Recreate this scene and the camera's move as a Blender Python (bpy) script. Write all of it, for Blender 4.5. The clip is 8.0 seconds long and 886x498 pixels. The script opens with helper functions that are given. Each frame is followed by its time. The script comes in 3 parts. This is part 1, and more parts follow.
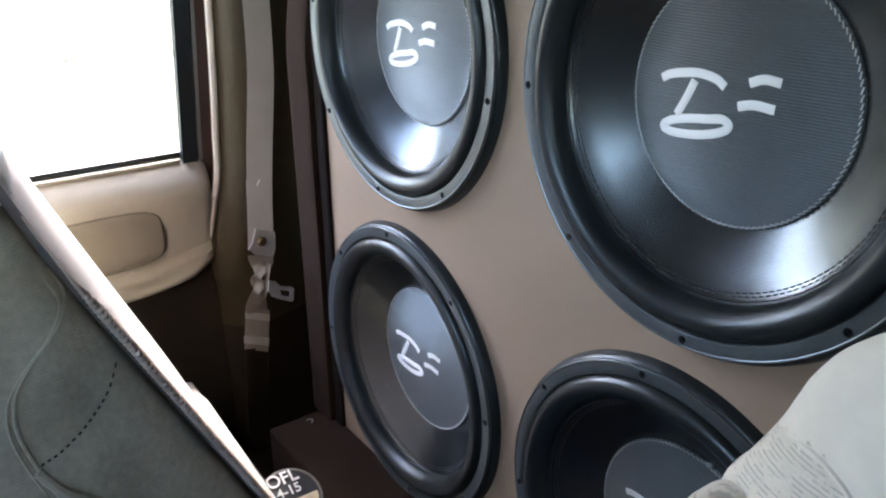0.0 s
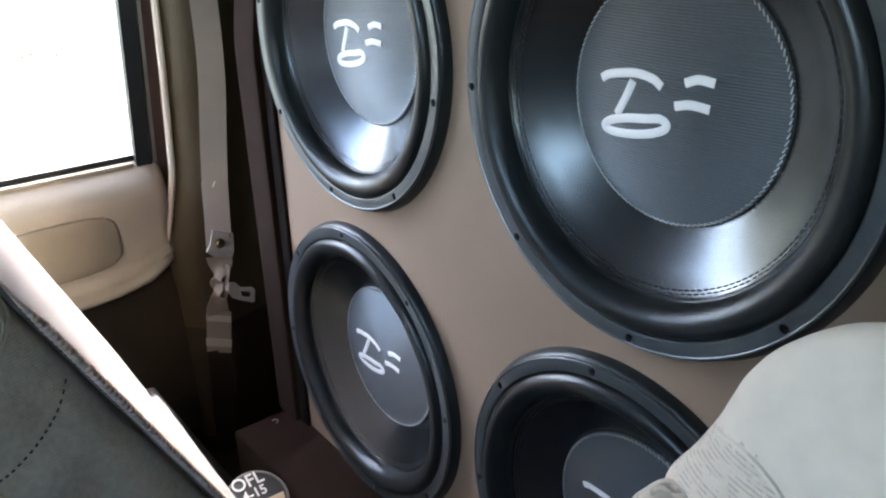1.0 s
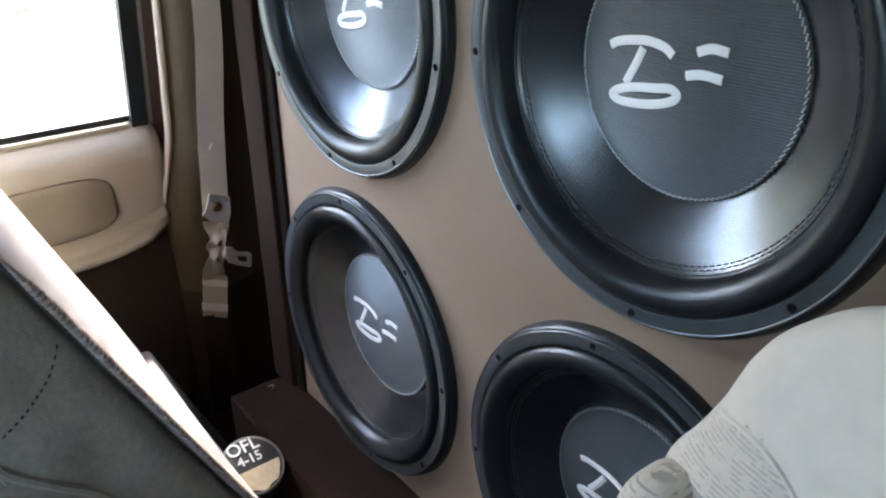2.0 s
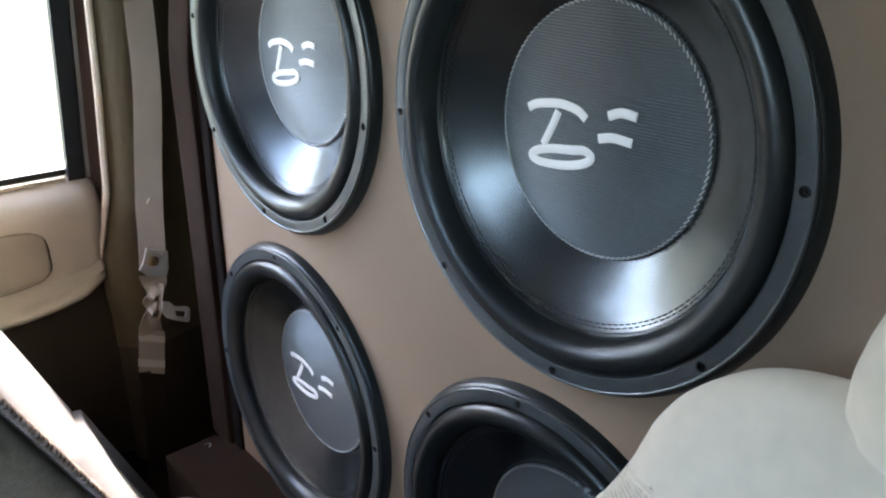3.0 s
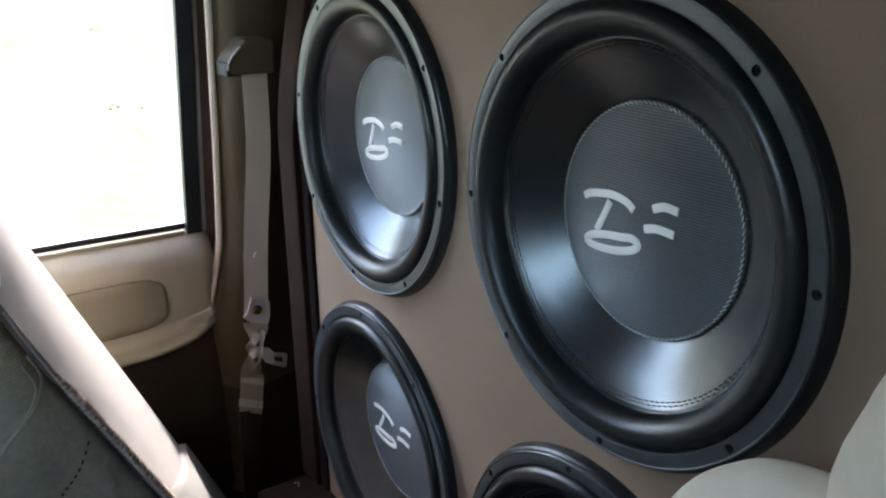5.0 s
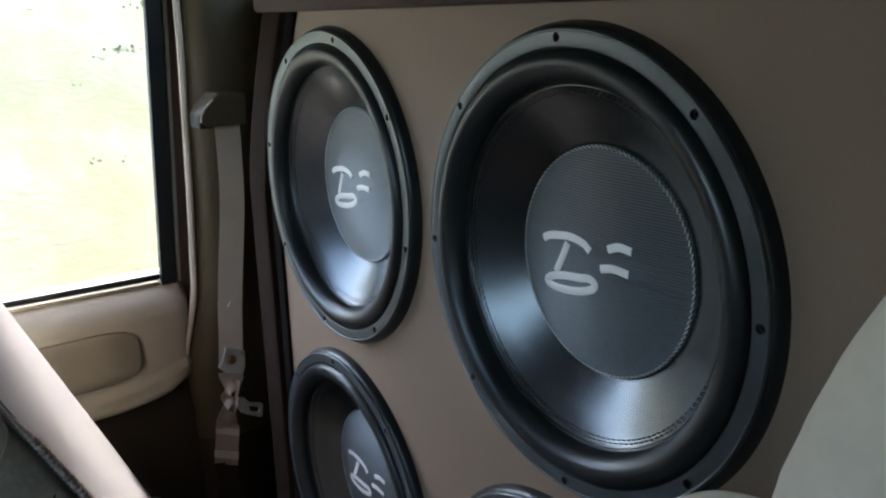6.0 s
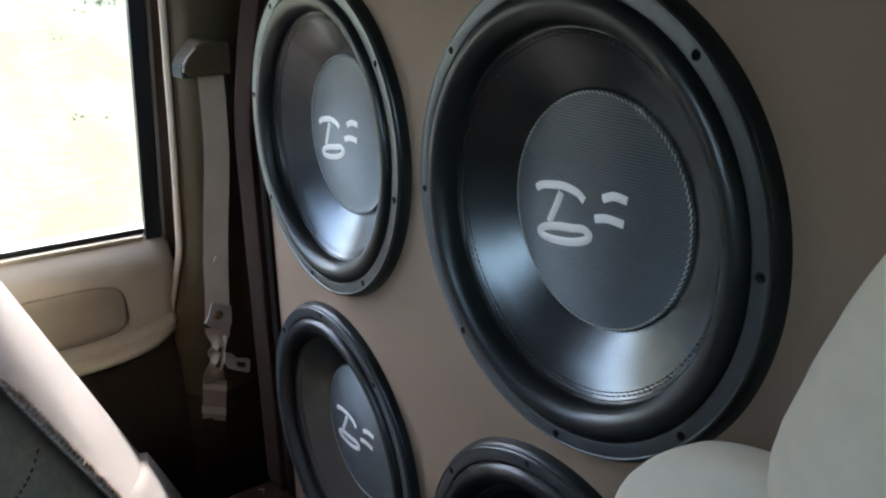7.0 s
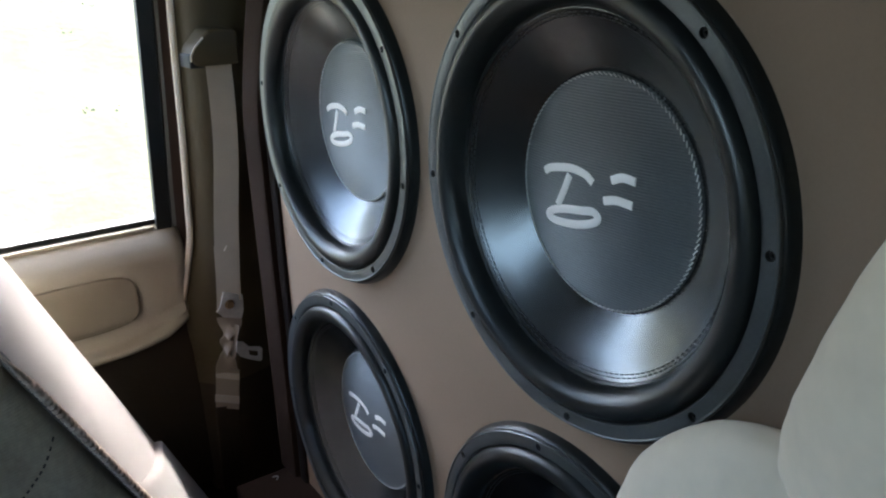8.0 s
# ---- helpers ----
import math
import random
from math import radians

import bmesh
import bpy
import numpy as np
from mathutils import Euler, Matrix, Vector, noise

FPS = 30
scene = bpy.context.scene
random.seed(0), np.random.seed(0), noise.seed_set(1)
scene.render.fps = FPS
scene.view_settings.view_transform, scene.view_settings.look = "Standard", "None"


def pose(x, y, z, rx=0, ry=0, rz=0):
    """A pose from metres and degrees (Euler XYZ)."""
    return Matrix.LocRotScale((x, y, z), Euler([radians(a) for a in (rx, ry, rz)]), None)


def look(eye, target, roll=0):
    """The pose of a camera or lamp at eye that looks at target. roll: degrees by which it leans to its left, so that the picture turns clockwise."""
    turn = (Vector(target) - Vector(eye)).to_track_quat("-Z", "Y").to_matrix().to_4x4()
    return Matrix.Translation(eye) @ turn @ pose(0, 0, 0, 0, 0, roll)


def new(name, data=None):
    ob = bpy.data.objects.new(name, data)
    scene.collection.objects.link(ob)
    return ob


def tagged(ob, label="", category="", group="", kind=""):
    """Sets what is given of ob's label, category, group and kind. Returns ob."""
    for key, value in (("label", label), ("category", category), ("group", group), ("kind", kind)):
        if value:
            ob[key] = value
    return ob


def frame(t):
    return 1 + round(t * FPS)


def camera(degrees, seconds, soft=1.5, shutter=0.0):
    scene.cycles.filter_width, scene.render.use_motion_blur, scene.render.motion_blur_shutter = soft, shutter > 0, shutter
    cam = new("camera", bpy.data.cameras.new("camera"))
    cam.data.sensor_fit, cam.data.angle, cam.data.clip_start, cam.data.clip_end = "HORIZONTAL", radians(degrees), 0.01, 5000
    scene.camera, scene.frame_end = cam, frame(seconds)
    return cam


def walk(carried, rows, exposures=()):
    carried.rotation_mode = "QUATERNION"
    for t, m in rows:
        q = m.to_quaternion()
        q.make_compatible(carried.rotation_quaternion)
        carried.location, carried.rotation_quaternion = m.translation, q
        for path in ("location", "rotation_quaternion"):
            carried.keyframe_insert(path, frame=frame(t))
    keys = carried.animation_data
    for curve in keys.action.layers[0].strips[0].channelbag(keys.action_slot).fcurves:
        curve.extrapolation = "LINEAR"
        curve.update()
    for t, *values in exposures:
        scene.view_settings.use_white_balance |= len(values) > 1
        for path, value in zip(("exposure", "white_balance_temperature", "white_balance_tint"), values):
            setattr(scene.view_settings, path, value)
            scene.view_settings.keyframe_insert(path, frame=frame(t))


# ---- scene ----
from mathutils.bvhtree import BVHTree
# One hand-held view from the driver's side of a truck cab: eye x, y, z, then yaw, pitch and roll.
cam = camera(57.1, 8.0, soft=2.1)
ROWS = [
    (0.0, 0.3657, -0.4833, 0.9095, 54.49, -22.21, 0.46),
    (0.5, 0.3801, -0.4743, 0.9212, 52.33, -20.52, 3.35),
    (1.0, 0.3743, -0.4619, 0.9252, 52.04, -23.36, 1.51),
    (1.2, 0.3723, -0.4512, 0.9285, 50.93, -24.02, 1.77),
    (2.3, 0.3587, -0.4532, 0.9163, 52.79, -26.54, -0.51),
    (2.5, 0.3588, -0.4497, 0.9127, 52.80, -26.39, -1.40),
    (3.0, 0.3782, -0.4284, 0.9313, 49.68, -22.45, -0.34),
    (3.5, 0.4063, -0.4054, 0.9663, 51.38, -20.77, -0.60),
    (4.0, 0.4218, -0.4154, 0.9728, 55.07, -20.34, -0.85),
    (4.2, 0.4285, -0.4196, 0.9747, 56.71, -21.06, -0.54),
    (5.5, 0.4525, -0.4310, 0.9803, 56.90, -17.61, 0.80),
    (6.0, 0.4645, -0.4199, 0.9805, 56.11, -16.05, 1.22),
    (6.5, 0.4559, -0.4156, 0.9733, 55.69, -17.29, 1.07),
    (7.0, 0.4509, -0.4133, 0.9675, 55.34, -18.91, 0.86),
    (7.5, 0.4587, -0.4145, 0.9699, 55.55, -18.12, 1.42),
    (8.0, 0.4527, -0.4122, 0.9636, 55.85, -19.67, 1.78),
]
EXPOSURES = ((0.0, 4.68, 6600, 11), (2.5, 4.63, 6700, 10), (3.0, 4.65, 6750, 10), (3.5, 4.48, 6700, 9), (4.0, 4.2, 6650, 9), (5.5, 3.83, 6550, 8), (6.0, 3.6, 6500, 8), (6.5, 3.7, 6550, 8), (7.0, 3.8, 6600, 8), (8.0, 3.92, 6550, 8))
walk(cam, [(t, pose(x, y, z, 90 + pitch, roll, yaw)) for t, x, y, z, yaw, pitch, roll in ROWS], EXPOSURES)

# ---- light: an overcast day that comes in through the cab's glass ----
world = bpy.data.worlds.new("sky")
scene.world = world
world.use_nodes = True
wn = world.node_tree.nodes
sky = wn.new("ShaderNodeTexSky")
sky.sky_type, sky.sun_disc = "NISHITA", False
sky.sun_elevation, sky.sun_rotation = radians(39), radians(279.5)
sky.air_density, sky.dust_density, sky.ozone_density = 1.0, 1.5, 2.0
wn["Background"].inputs["Strength"].default_value = 0.13
world.node_tree.links.new(sky.outputs["Color"], wn["Background"].inputs["Color"])


def lamp(name, kind, m, energy, colour, **more):
    data = bpy.data.lights.new(name, kind)
    data.energy, data.color = energy, colour
    for key, value in more.items():
        if key == "size":
            data.size = value
        if key == "size_y":
            data.shape, data.size_y = "RECTANGLE", value
        if key == "angle":
            data.angle = radians(value)
    ob = new(name, data)
    ob.matrix_world = m
    return ob


lamp("sun", "SUN", look((-6, 1, 5.0), (0, 0, 0)), 0.65, (1.0, 0.95, 0.92), angle=14)
lamp("passenger_window_light", "AREA", look((-0.985, -0.60, 0.75), (0, -0.60, 0.749)), 0.04, (0.92, 0.88, 1.0), size=0.36, size_y=0.30)
lamp("windscreen_light", "AREA", look((0.05, -1.44, 1.06), (0.05, -0.44, 0.81)), 0.13, (0.68, 0.88, 1.0), size=0.50, size_y=0.24)


# ---- materials ----
def material(name, colour, rough=0.6, metal=0.0, vary=0.12, scale=8.0, grain=120.0, bump=0.15, depth=0.001, coat=0.0, sheen=0.0, ior=1.5, swing=0.08):
    """A surface with broad stains and fine grain, both in the colour and in the relief."""
    m = bpy.data.materials.new(name)
    m.use_nodes = True
    n, l = m.node_tree.nodes, m.node_tree.links
    b = n["Principled BSDF"]
    b.inputs["Roughness"].default_value, b.inputs["Metallic"].default_value = rough, metal
    b.inputs["Coat Weight"].default_value, b.inputs["Sheen Weight"].default_value = coat, sheen
    b.inputs["IOR"].default_value = ior
    co = n.new("ShaderNodeTexCoord")
    big, fine = n.new("ShaderNodeTexNoise"), n.new("ShaderNodeTexNoise")
    big.inputs["Scale"].default_value, fine.inputs["Scale"].default_value = scale, grain
    big.inputs["Detail"].default_value, fine.inputs["Detail"].default_value = 4, 3
    for tex in (big, fine):
        l.new(co.outputs["Object"], tex.inputs["Vector"])
    both = n.new("ShaderNodeMath")
    both.operation = "MULTIPLY_ADD"
    both.inputs[1].default_value = 0.6
    l.new(big.outputs["Fac"], both.inputs[0])
    half = n.new("ShaderNodeMath")
    half.operation = "MULTIPLY"
    half.inputs[1].default_value = 0.4
    l.new(fine.outputs["Fac"], half.inputs[0])
    l.new(half.outputs[0], both.inputs[2])
    ramp = n.new("ShaderNodeMapRange")
    ramp.inputs["From Min"].default_value, ramp.inputs["From Max"].default_value = 0.3, 0.7
    ramp.inputs["To Min"].default_value, ramp.inputs["To Max"].default_value = 1 - vary, 1 + vary
    l.new(both.outputs[0], ramp.inputs["Value"])
    tone = n.new("ShaderNodeVectorMath")
    tone.operation = "SCALE"
    tone.inputs[0].default_value = colour
    l.new(ramp.outputs[0], tone.inputs["Scale"])
    l.new(tone.outputs[0], b.inputs["Base Color"])
    gloss = n.new("ShaderNodeMapRange")
    gloss.inputs["To Min"].default_value, gloss.inputs["To Max"].default_value = max(rough - swing, 0.02), min(rough + swing, 1)
    l.new(big.outputs["Fac"], gloss.inputs["Value"])
    l.new(gloss.outputs[0], b.inputs["Roughness"])
    if bump:
        relief = n.new("ShaderNodeBump")
        relief.inputs["Strength"].default_value, relief.inputs["Distance"].default_value = bump, depth
        l.new(fine.outputs["Fac"], relief.inputs["Height"])
        l.new(relief.outputs[0], b.inputs["Normal"])
    return m


def woven(m, scale, direction="DIAGONAL", strength=0.4, depth=0.0006):
    """Adds the relief of a weave or rib to a material."""
    n, l = m.node_tree.nodes, m.node_tree.links
    wave = n.new("ShaderNodeTexWave")
    wave.wave_type, wave.bands_direction = "BANDS", direction
    wave.inputs["Scale"].default_value, wave.inputs["Distortion"].default_value = scale, 0.6
    wave.inputs["Detail Scale"].default_value = 2.0
    l.new(n["Texture Coordinate"].outputs["Object"], wave.inputs["Vector"])
    relief = n.new("ShaderNodeBump")
    relief.inputs["Strength"].default_value, relief.inputs["Distance"].default_value = strength, depth
    l.new(wave.outputs["Fac"], relief.inputs["Height"])
    if "Bump" in n:
        l.new(n["Bump"].outputs[0], relief.inputs["Normal"])
    l.new(relief.outputs[0], n["Principled BSDF"].inputs["Normal"])
    return m


def slits(m, scale):
    """Rows of short dark gaps between knitted ribs, in colour and relief."""
    n, l = m.node_tree.nodes, m.node_tree.links
    wave, dash = n.new("ShaderNodeTexWave"), n.new("ShaderNodeTexNoise")
    wave.wave_type, wave.bands_direction = "BANDS", "Z"
    wave.inputs["Scale"].default_value, wave.inputs["Distortion"].default_value = scale, 0.35
    wave.inputs["Detail Scale"].default_value = 1.5
    dash.inputs["Scale"].default_value, dash.inputs["Detail"].default_value = 120, 1
    for tex in (wave, dash):
        l.new(n["Texture Coordinate"].outputs["Object"], tex.inputs["Vector"])
    gap = n.new("ShaderNodeMapRange")
    gap.inputs["From Min"].default_value, gap.inputs["From Max"].default_value = 0.02, 0.35
    l.new(wave.outputs["Fac"], gap.inputs["Value"])
    broken = n.new("ShaderNodeMapRange")
    broken.inputs["From Min"].default_value, broken.inputs["From Max"].default_value = 0.46, 0.56
    l.new(dash.outputs["Fac"], broken.inputs["Value"])
    most = n.new("ShaderNodeMath")
    most.operation = "MAXIMUM"
    l.new(gap.outputs[0], most.inputs[0])
    l.new(broken.outputs[0], most.inputs[1])
    shade = n.new("ShaderNodeMapRange")
    shade.inputs["To Min"].default_value, shade.inputs["To Max"].default_value = 0.70, 1.0
    l.new(most.outputs[0], shade.inputs["Value"])
    tone, old = n.new("ShaderNodeVectorMath"), n["Principled BSDF"].inputs["Base Color"].links[0].from_socket
    tone.operation = "SCALE"
    l.new(old, tone.inputs[0])
    l.new(shade.outputs[0], tone.inputs["Scale"])
    l.new(tone.outputs[0], n["Principled BSDF"].inputs["Base Color"])
    relief = n.new("ShaderNodeBump")
    relief.inputs["Strength"].default_value, relief.inputs["Distance"].default_value = 0.6, 0.0015
    l.new(most.outputs[0], relief.inputs["Height"])
    l.new(n["Bump"].outputs[0], relief.inputs["Normal"])
    l.new(relief.outputs[0], n["Principled BSDF"].inputs["Normal"])
    return m


M_BAFFLE = material("taupe_vinyl", (0.254, 0.176, 0.122), 0.62, vary=0.06, scale=5, grain=420, bump=0.12, depth=0.0005)
M_RING = material("cast_metal_ring", (0.135, 0.155, 0.167), 0.36, metal=0.8, vary=0.12, scale=20, grain=500, bump=0.1, depth=0.0003)
M_RUBBER = material("surround_rubber", (0.009, 0.0112, 0.012), 0.35, vary=0.2, scale=14, grain=300, bump=0.06, depth=0.0004, ior=1.55, swing=0.03)
M_CONE = material("pressed_cone", (0.0055, 0.0065, 0.0075), 0.265, vary=0.3, scale=9, grain=140, bump=0.05, depth=0.0006, ior=1.95, swing=0.0)
M_CAP = woven(material("carbon_weave", (0.070, 0.080, 0.088), 0.33, vary=0.2, scale=12, grain=250, bump=0.05, depth=0.0003, ior=2.0, swing=0.0), 135, "Z", 0.7, 0.0008)
for _m in (M_RUBBER, M_CONE, M_CAP):
    _m.node_tree.nodes["Principled BSDF"].inputs["Specular Tint"].default_value = (0.86, 0.94, 1.0, 1)
M_CAPEDGE = material("frayed_weave_edge", (0.5, 0.51, 0.51), 0.5, vary=0.7, scale=25, grain=300, bump=0)
M_THREAD = material("black_thread", (0.014, 0.016, 0.018), 0.6, vary=0.2, scale=40, bump=0)
M_WHITE = material("white_paint", (0.96, 0.96, 0.96), 0.35, vary=0.03, scale=30, bump=0)
M_SCREW = material("black_screw", (0.006, 0.006, 0.007), 0.45, metal=0.2, vary=0.2, scale=60, bump=0)
M_BROWN = material("brown_carpet", (0.029, 0.0175, 0.013), 0.95, vary=0.25, scale=9, grain=700, bump=0.6, depth=0.002, ior=1.15)
M_GAPSHADE = material("black_gap_shade", (0.010, 0.007, 0.006), 0.95, vary=0.3, scale=14, grain=500, bump=0.4, depth=0.001, ior=1.15)
M_FLOOR = material("dark_floor_carpet", (0.024, 0.0165, 0.0115), 0.95, vary=0.3, scale=7, grain=600, bump=0.7, depth=0.003, ior=1.15)
M_OLIVE = material("olive_trim", (0.090, 0.064, 0.031), 0.6, vary=0.08, scale=6, grain=260, bump=0.25, depth=0.0008)
M_CREAM = material("cream_edge", (0.88, 0.76, 0.64), 0.5, vary=0.05, scale=12, grain=200, bump=0.1)
M_DOOR = material("beige_door_vinyl", (0.50, 0.435, 0.36), 0.55, vary=0.06, scale=5, grain=300, bump=0.25, depth=0.0007)
M_INSET = material("beige_door_cloth", (0.31, 0.26, 0.205), 0.9, vary=0.1, scale=12, grain=600, bump=0.4, depth=0.001, sheen=0.2)
M_LOWER = material("brown_lower_door", (0.052, 0.034, 0.021), 0.8, vary=0.2, scale=6, grain=400, bump=0.4, depth=0.001)
M_BLACK = material("black_window_rubber", (0.012, 0.014, 0.016), 0.5, vary=0.2, scale=20, grain=300, bump=0.1)
M_GREYSTRIP = material("grey_channel", (0.25, 0.235, 0.22), 0.45, vary=0.1, scale=10, bump=0.05)
M_BROWNSTRIP = material("brown_paint", (0.085, 0.045, 0.035), 0.4, vary=0.1, scale=10, bump=0.05)
M_WEB = woven(material("taupe_webbing", (0.335, 0.275, 0.22), 0.75, vary=0.1, scale=15, grain=500, bump=0.1), 160, "Z", 0.3, 0.0004)
M_STEEL = material("worn_steel", (0.66, 0.63, 0.59), 0.42, metal=0.35, vary=0.15, scale=30, grain=200, bump=0.1)
M_BOLT = material("dark_bolt", (0.30, 0.20, 0.10), 0.4, metal=0.8, vary=0.2, scale=60, bump=0.1)
M_SEAT = material("grey_velour", (0.80, 0.725, 0.61), 0.9, vary=0.10, scale=9, grain=60, bump=0.2, depth=0.001, sheen=0.35)
M_SEATSIDE = woven(material("green_grey_velour", (0.41, 0.37, 0.28), 0.95, vary=0.24, scale=11, grain=130, bump=0.4, depth=0.002, sheen=0.3), 95, "Z", 0.22, 0.0008)
M_RIB = slits(material("ribbed_velour", (0.72, 0.645, 0.535), 0.92, vary=0.14, scale=14, grain=420, bump=0.3, sheen=0.3), 85)
M_BACKPANEL = material("pale_seat_back", (0.152, 0.130, 0.127), 0.85, vary=0.05, scale=5, grain=300, bump=0.12, depth=0.0006, sheen=0.16)
M_BACKPANEL.node_tree.nodes["Principled BSDF"].inputs["Sheen Roughness"].default_value = 0.4
M_BACKPANEL.node_tree.nodes["Principled BSDF"].inputs["Sheen Tint"].default_value = (1.0, 0.92, 0.91, 1)
M_FLAP = material("pinkish_grey_cloth", (0.165, 0.138, 0.132), 0.9, vary=0.08, scale=6, grain=350, bump=0.2, depth=0.0007, sheen=0.12)
M_PIPING = material("ribbed_piping", (0.34, 0.265, 0.22), 0.9, vary=0.15, scale=20, grain=300, bump=0.2)
M_BROWNHEAD = material("red_brown_header", (0.05, 0.027, 0.022), 0.8, vary=0.2, scale=10, grain=300, bump=0.3)
M_PAD = material("glare_whitened_velour", (0.66, 0.62, 0.56), 0.9, vary=0.08, scale=7, grain=400, bump=0.3, depth=0.001, sheen=0.6)
M_WEBPALE = material("pale_stitch_band", (0.52, 0.46, 0.40), 0.7, vary=0.12, scale=40, grain=400, bump=0.2)
M_GROOVE = material("inset_groove_shade", (0.22, 0.18, 0.14), 0.8, vary=0.1, scale=20, bump=0)
M_ROOF = material("headliner", (0.10, 0.088, 0.072), 0.95, vary=0.06, scale=4, grain=300, bump=0.2)
M_LID = material("black_lid", (0.02, 0.02, 0.022), 0.45, vary=0.2, scale=30, bump=0.05)
M_LIDTOP = material("charcoal_lid", (0.05, 0.05, 0.055), 0.5, vary=0.2, scale=30, bump=0.05)
M_TAN = material("cream_tape", (0.66, 0.55, 0.38), 0.6, vary=0.2, scale=25, bump=0.1)
M_GRASS = material("dry_grass", (0.275, 0.24, 0.13), 0.9, vary=0.22, scale=0.8, grain=14, bump=0.4, depth=0.05)
_n, _l = M_GRASS.node_tree.nodes, M_GRASS.node_tree.links
_patch, _ax = _n.new("ShaderNodeTexNoise"), _n.new("ShaderNodeMapRange")
_long = _n.new("ShaderNodeVectorMath")
_long.operation = "MULTIPLY"
_long.inputs[1].default_value = (0.32, 1.0, 1.0)
_l.new(_n["Texture Coordinate"].outputs["Object"], _long.inputs[0])
_l.new(_long.outputs[0], _patch.inputs["Vector"])
_patch.inputs["Scale"].default_value, _patch.inputs["Detail"].default_value, _patch.inputs["Roughness"].default_value = 0.9, 7, 0.62
_ax.inputs["From Min"].default_value, _ax.inputs["From Max"].default_value = 0.44, 0.62
_l.new(_patch.outputs["Fac"], _ax.inputs["Value"])
_mix = _n.new("ShaderNodeMix")
_mix.data_type = "RGBA"
for _s in _mix.inputs:
    if _s.identifier == "A_Color":
        _l.new(_n["Principled BSDF"].inputs["Base Color"].links[0].from_socket, _s)
    if _s.identifier == "B_Color":
        _s.default_value = (0.235, 0.212, 0.085, 1)
    if _s.identifier == "Factor_Float":
        _l.new(_ax.outputs[0], _s)
_l.new([o for o in _mix.outputs if o.identifier == "Result_Color"][0], _n["Principled BSDF"].inputs["Base Color"])
M_LEAF = material("leaf", (0.20, 0.195, 0.09), 0.7, vary=0.4, scale=1.5, grain=8, bump=0)
M_GLASS = bpy.data.materials.new("window_glass")
M_GLASS.use_nodes = True
_g = M_GLASS.node_tree.nodes["Principled BSDF"]
_g.inputs["Transmission Weight"].default_value, _g.inputs["Roughness"].default_value, _g.inputs["IOR"].default_value = 1.0, 0.0, 1.05


# ---- mesh helpers ----
def part(name, bm, mat, parent=None, label="", smooth=True):
    me = bpy.data.meshes.new(name)
    bmesh.ops.recalc_face_normals(bm, faces=bm.faces)
    bm.to_mesh(me)
    bm.free()
    me.materials.append(mat)
    if smooth:
        me.polygons.foreach_set("use_smooth", [True] * len(me.polygons))
        me.set_sharp_from_angle(angle=radians(38))
    ob = new(name, me)
    if parent is not None:
        ob.parent = parent
    if label:
        tagged(ob, label)
    return ob


def root(name, place, label, category, group="", kind=""):
    ob = new(name)
    ob.empty_display_size = 0.03
    ob.location = place
    return tagged(ob, label, category, group, kind)


def box(bm, x0, x1, y0, y1, z0, z1, bevel=0.0, m=None):
    made = bmesh.ops.create_cube(bm, size=1.0)["verts"]
    for v in made:
        v.co = Vector(((x0 + x1) / 2 + v.co.x * (x1 - x0), (y0 + y1) / 2 + v.co.y * (y1 - y0), (z0 + z1) / 2 + v.co.z * (z1 - z0)))
        if m is not None:
            v.co = m @ v.co
    if bevel:
        edges = list({e for v in made for e in v.link_edges})
        bmesh.ops.bevel(bm, geom=edges, offset=bevel, segments=3, profile=0.5, affect="EDGES")
    return bm


def block(x0, x1, y0, y1, z0, z1, bevel=0.0, m=None):
    return box(bmesh.new(), x0, x1, y0, y1, z0, z1, bevel, m)


def lathe(profile, n=96, closed=True, bm=None):
    """Turns (radius, depth) round the y axis."""
    bm = bm or bmesh.new()
    rings = []
    for r, y in profile:
        if r < 1e-6:
            rings.append([bm.verts.new((0, y, 0))])
        else:
            rings.append([bm.verts.new((r * math.sin(2 * math.pi * k / n), y, r * math.cos(2 * math.pi * k / n))) for k in range(n)])
    pairs = list(zip(rings, rings[1:]))
    if closed:
        pairs.append((rings[-1], rings[0]))
    for a, b in pairs:
        for k in range(n):
            j = (k + 1) % n
            if len(a) == 1 and len(b) == 1:
                break
            if len(a) == 1:
                bm.faces.new((a[0], b[k], b[j]))
            elif len(b) == 1:
                bm.faces.new((a[k], b[0], a[j]))
            else:
                bm.faces.new((a[k], b[k], b[j], a[j]))
    return bm


def tube(points, radius, sides=8, bm=None, flat=1.0):
    """A rounded cord through points; flat squashes it along y."""
    bm = bm or bmesh.new()
    pts = [Vector(p) for p in points]
    rings = []
    for i, p in enumerate(pts):
        d = (pts[min(i + 1, len(pts) - 1)] - pts[max(i - 1, 0)]).normalized()
        up = Vector((0, 1, 0)) if abs(d.y) < 0.9 else Vector((1, 0, 0))
        a = d.cross(up).normalized()
        b = a.cross(d).normalized()
        rings.append([bm.verts.new(p + radius * (math.cos(2 * math.pi * k / sides) * a + flat * math.sin(2 * math.pi * k / sides) * b)) for k in range(sides)])
    for a, b in zip(rings, rings[1:]):
        for k in range(sides):
            j = (k + 1) % sides
            bm.faces.new((a[k], a[j], b[j], b[k]))
    bm.faces.new(list(reversed(rings[0])))
    bm.faces.new(rings[-1])
    return bm


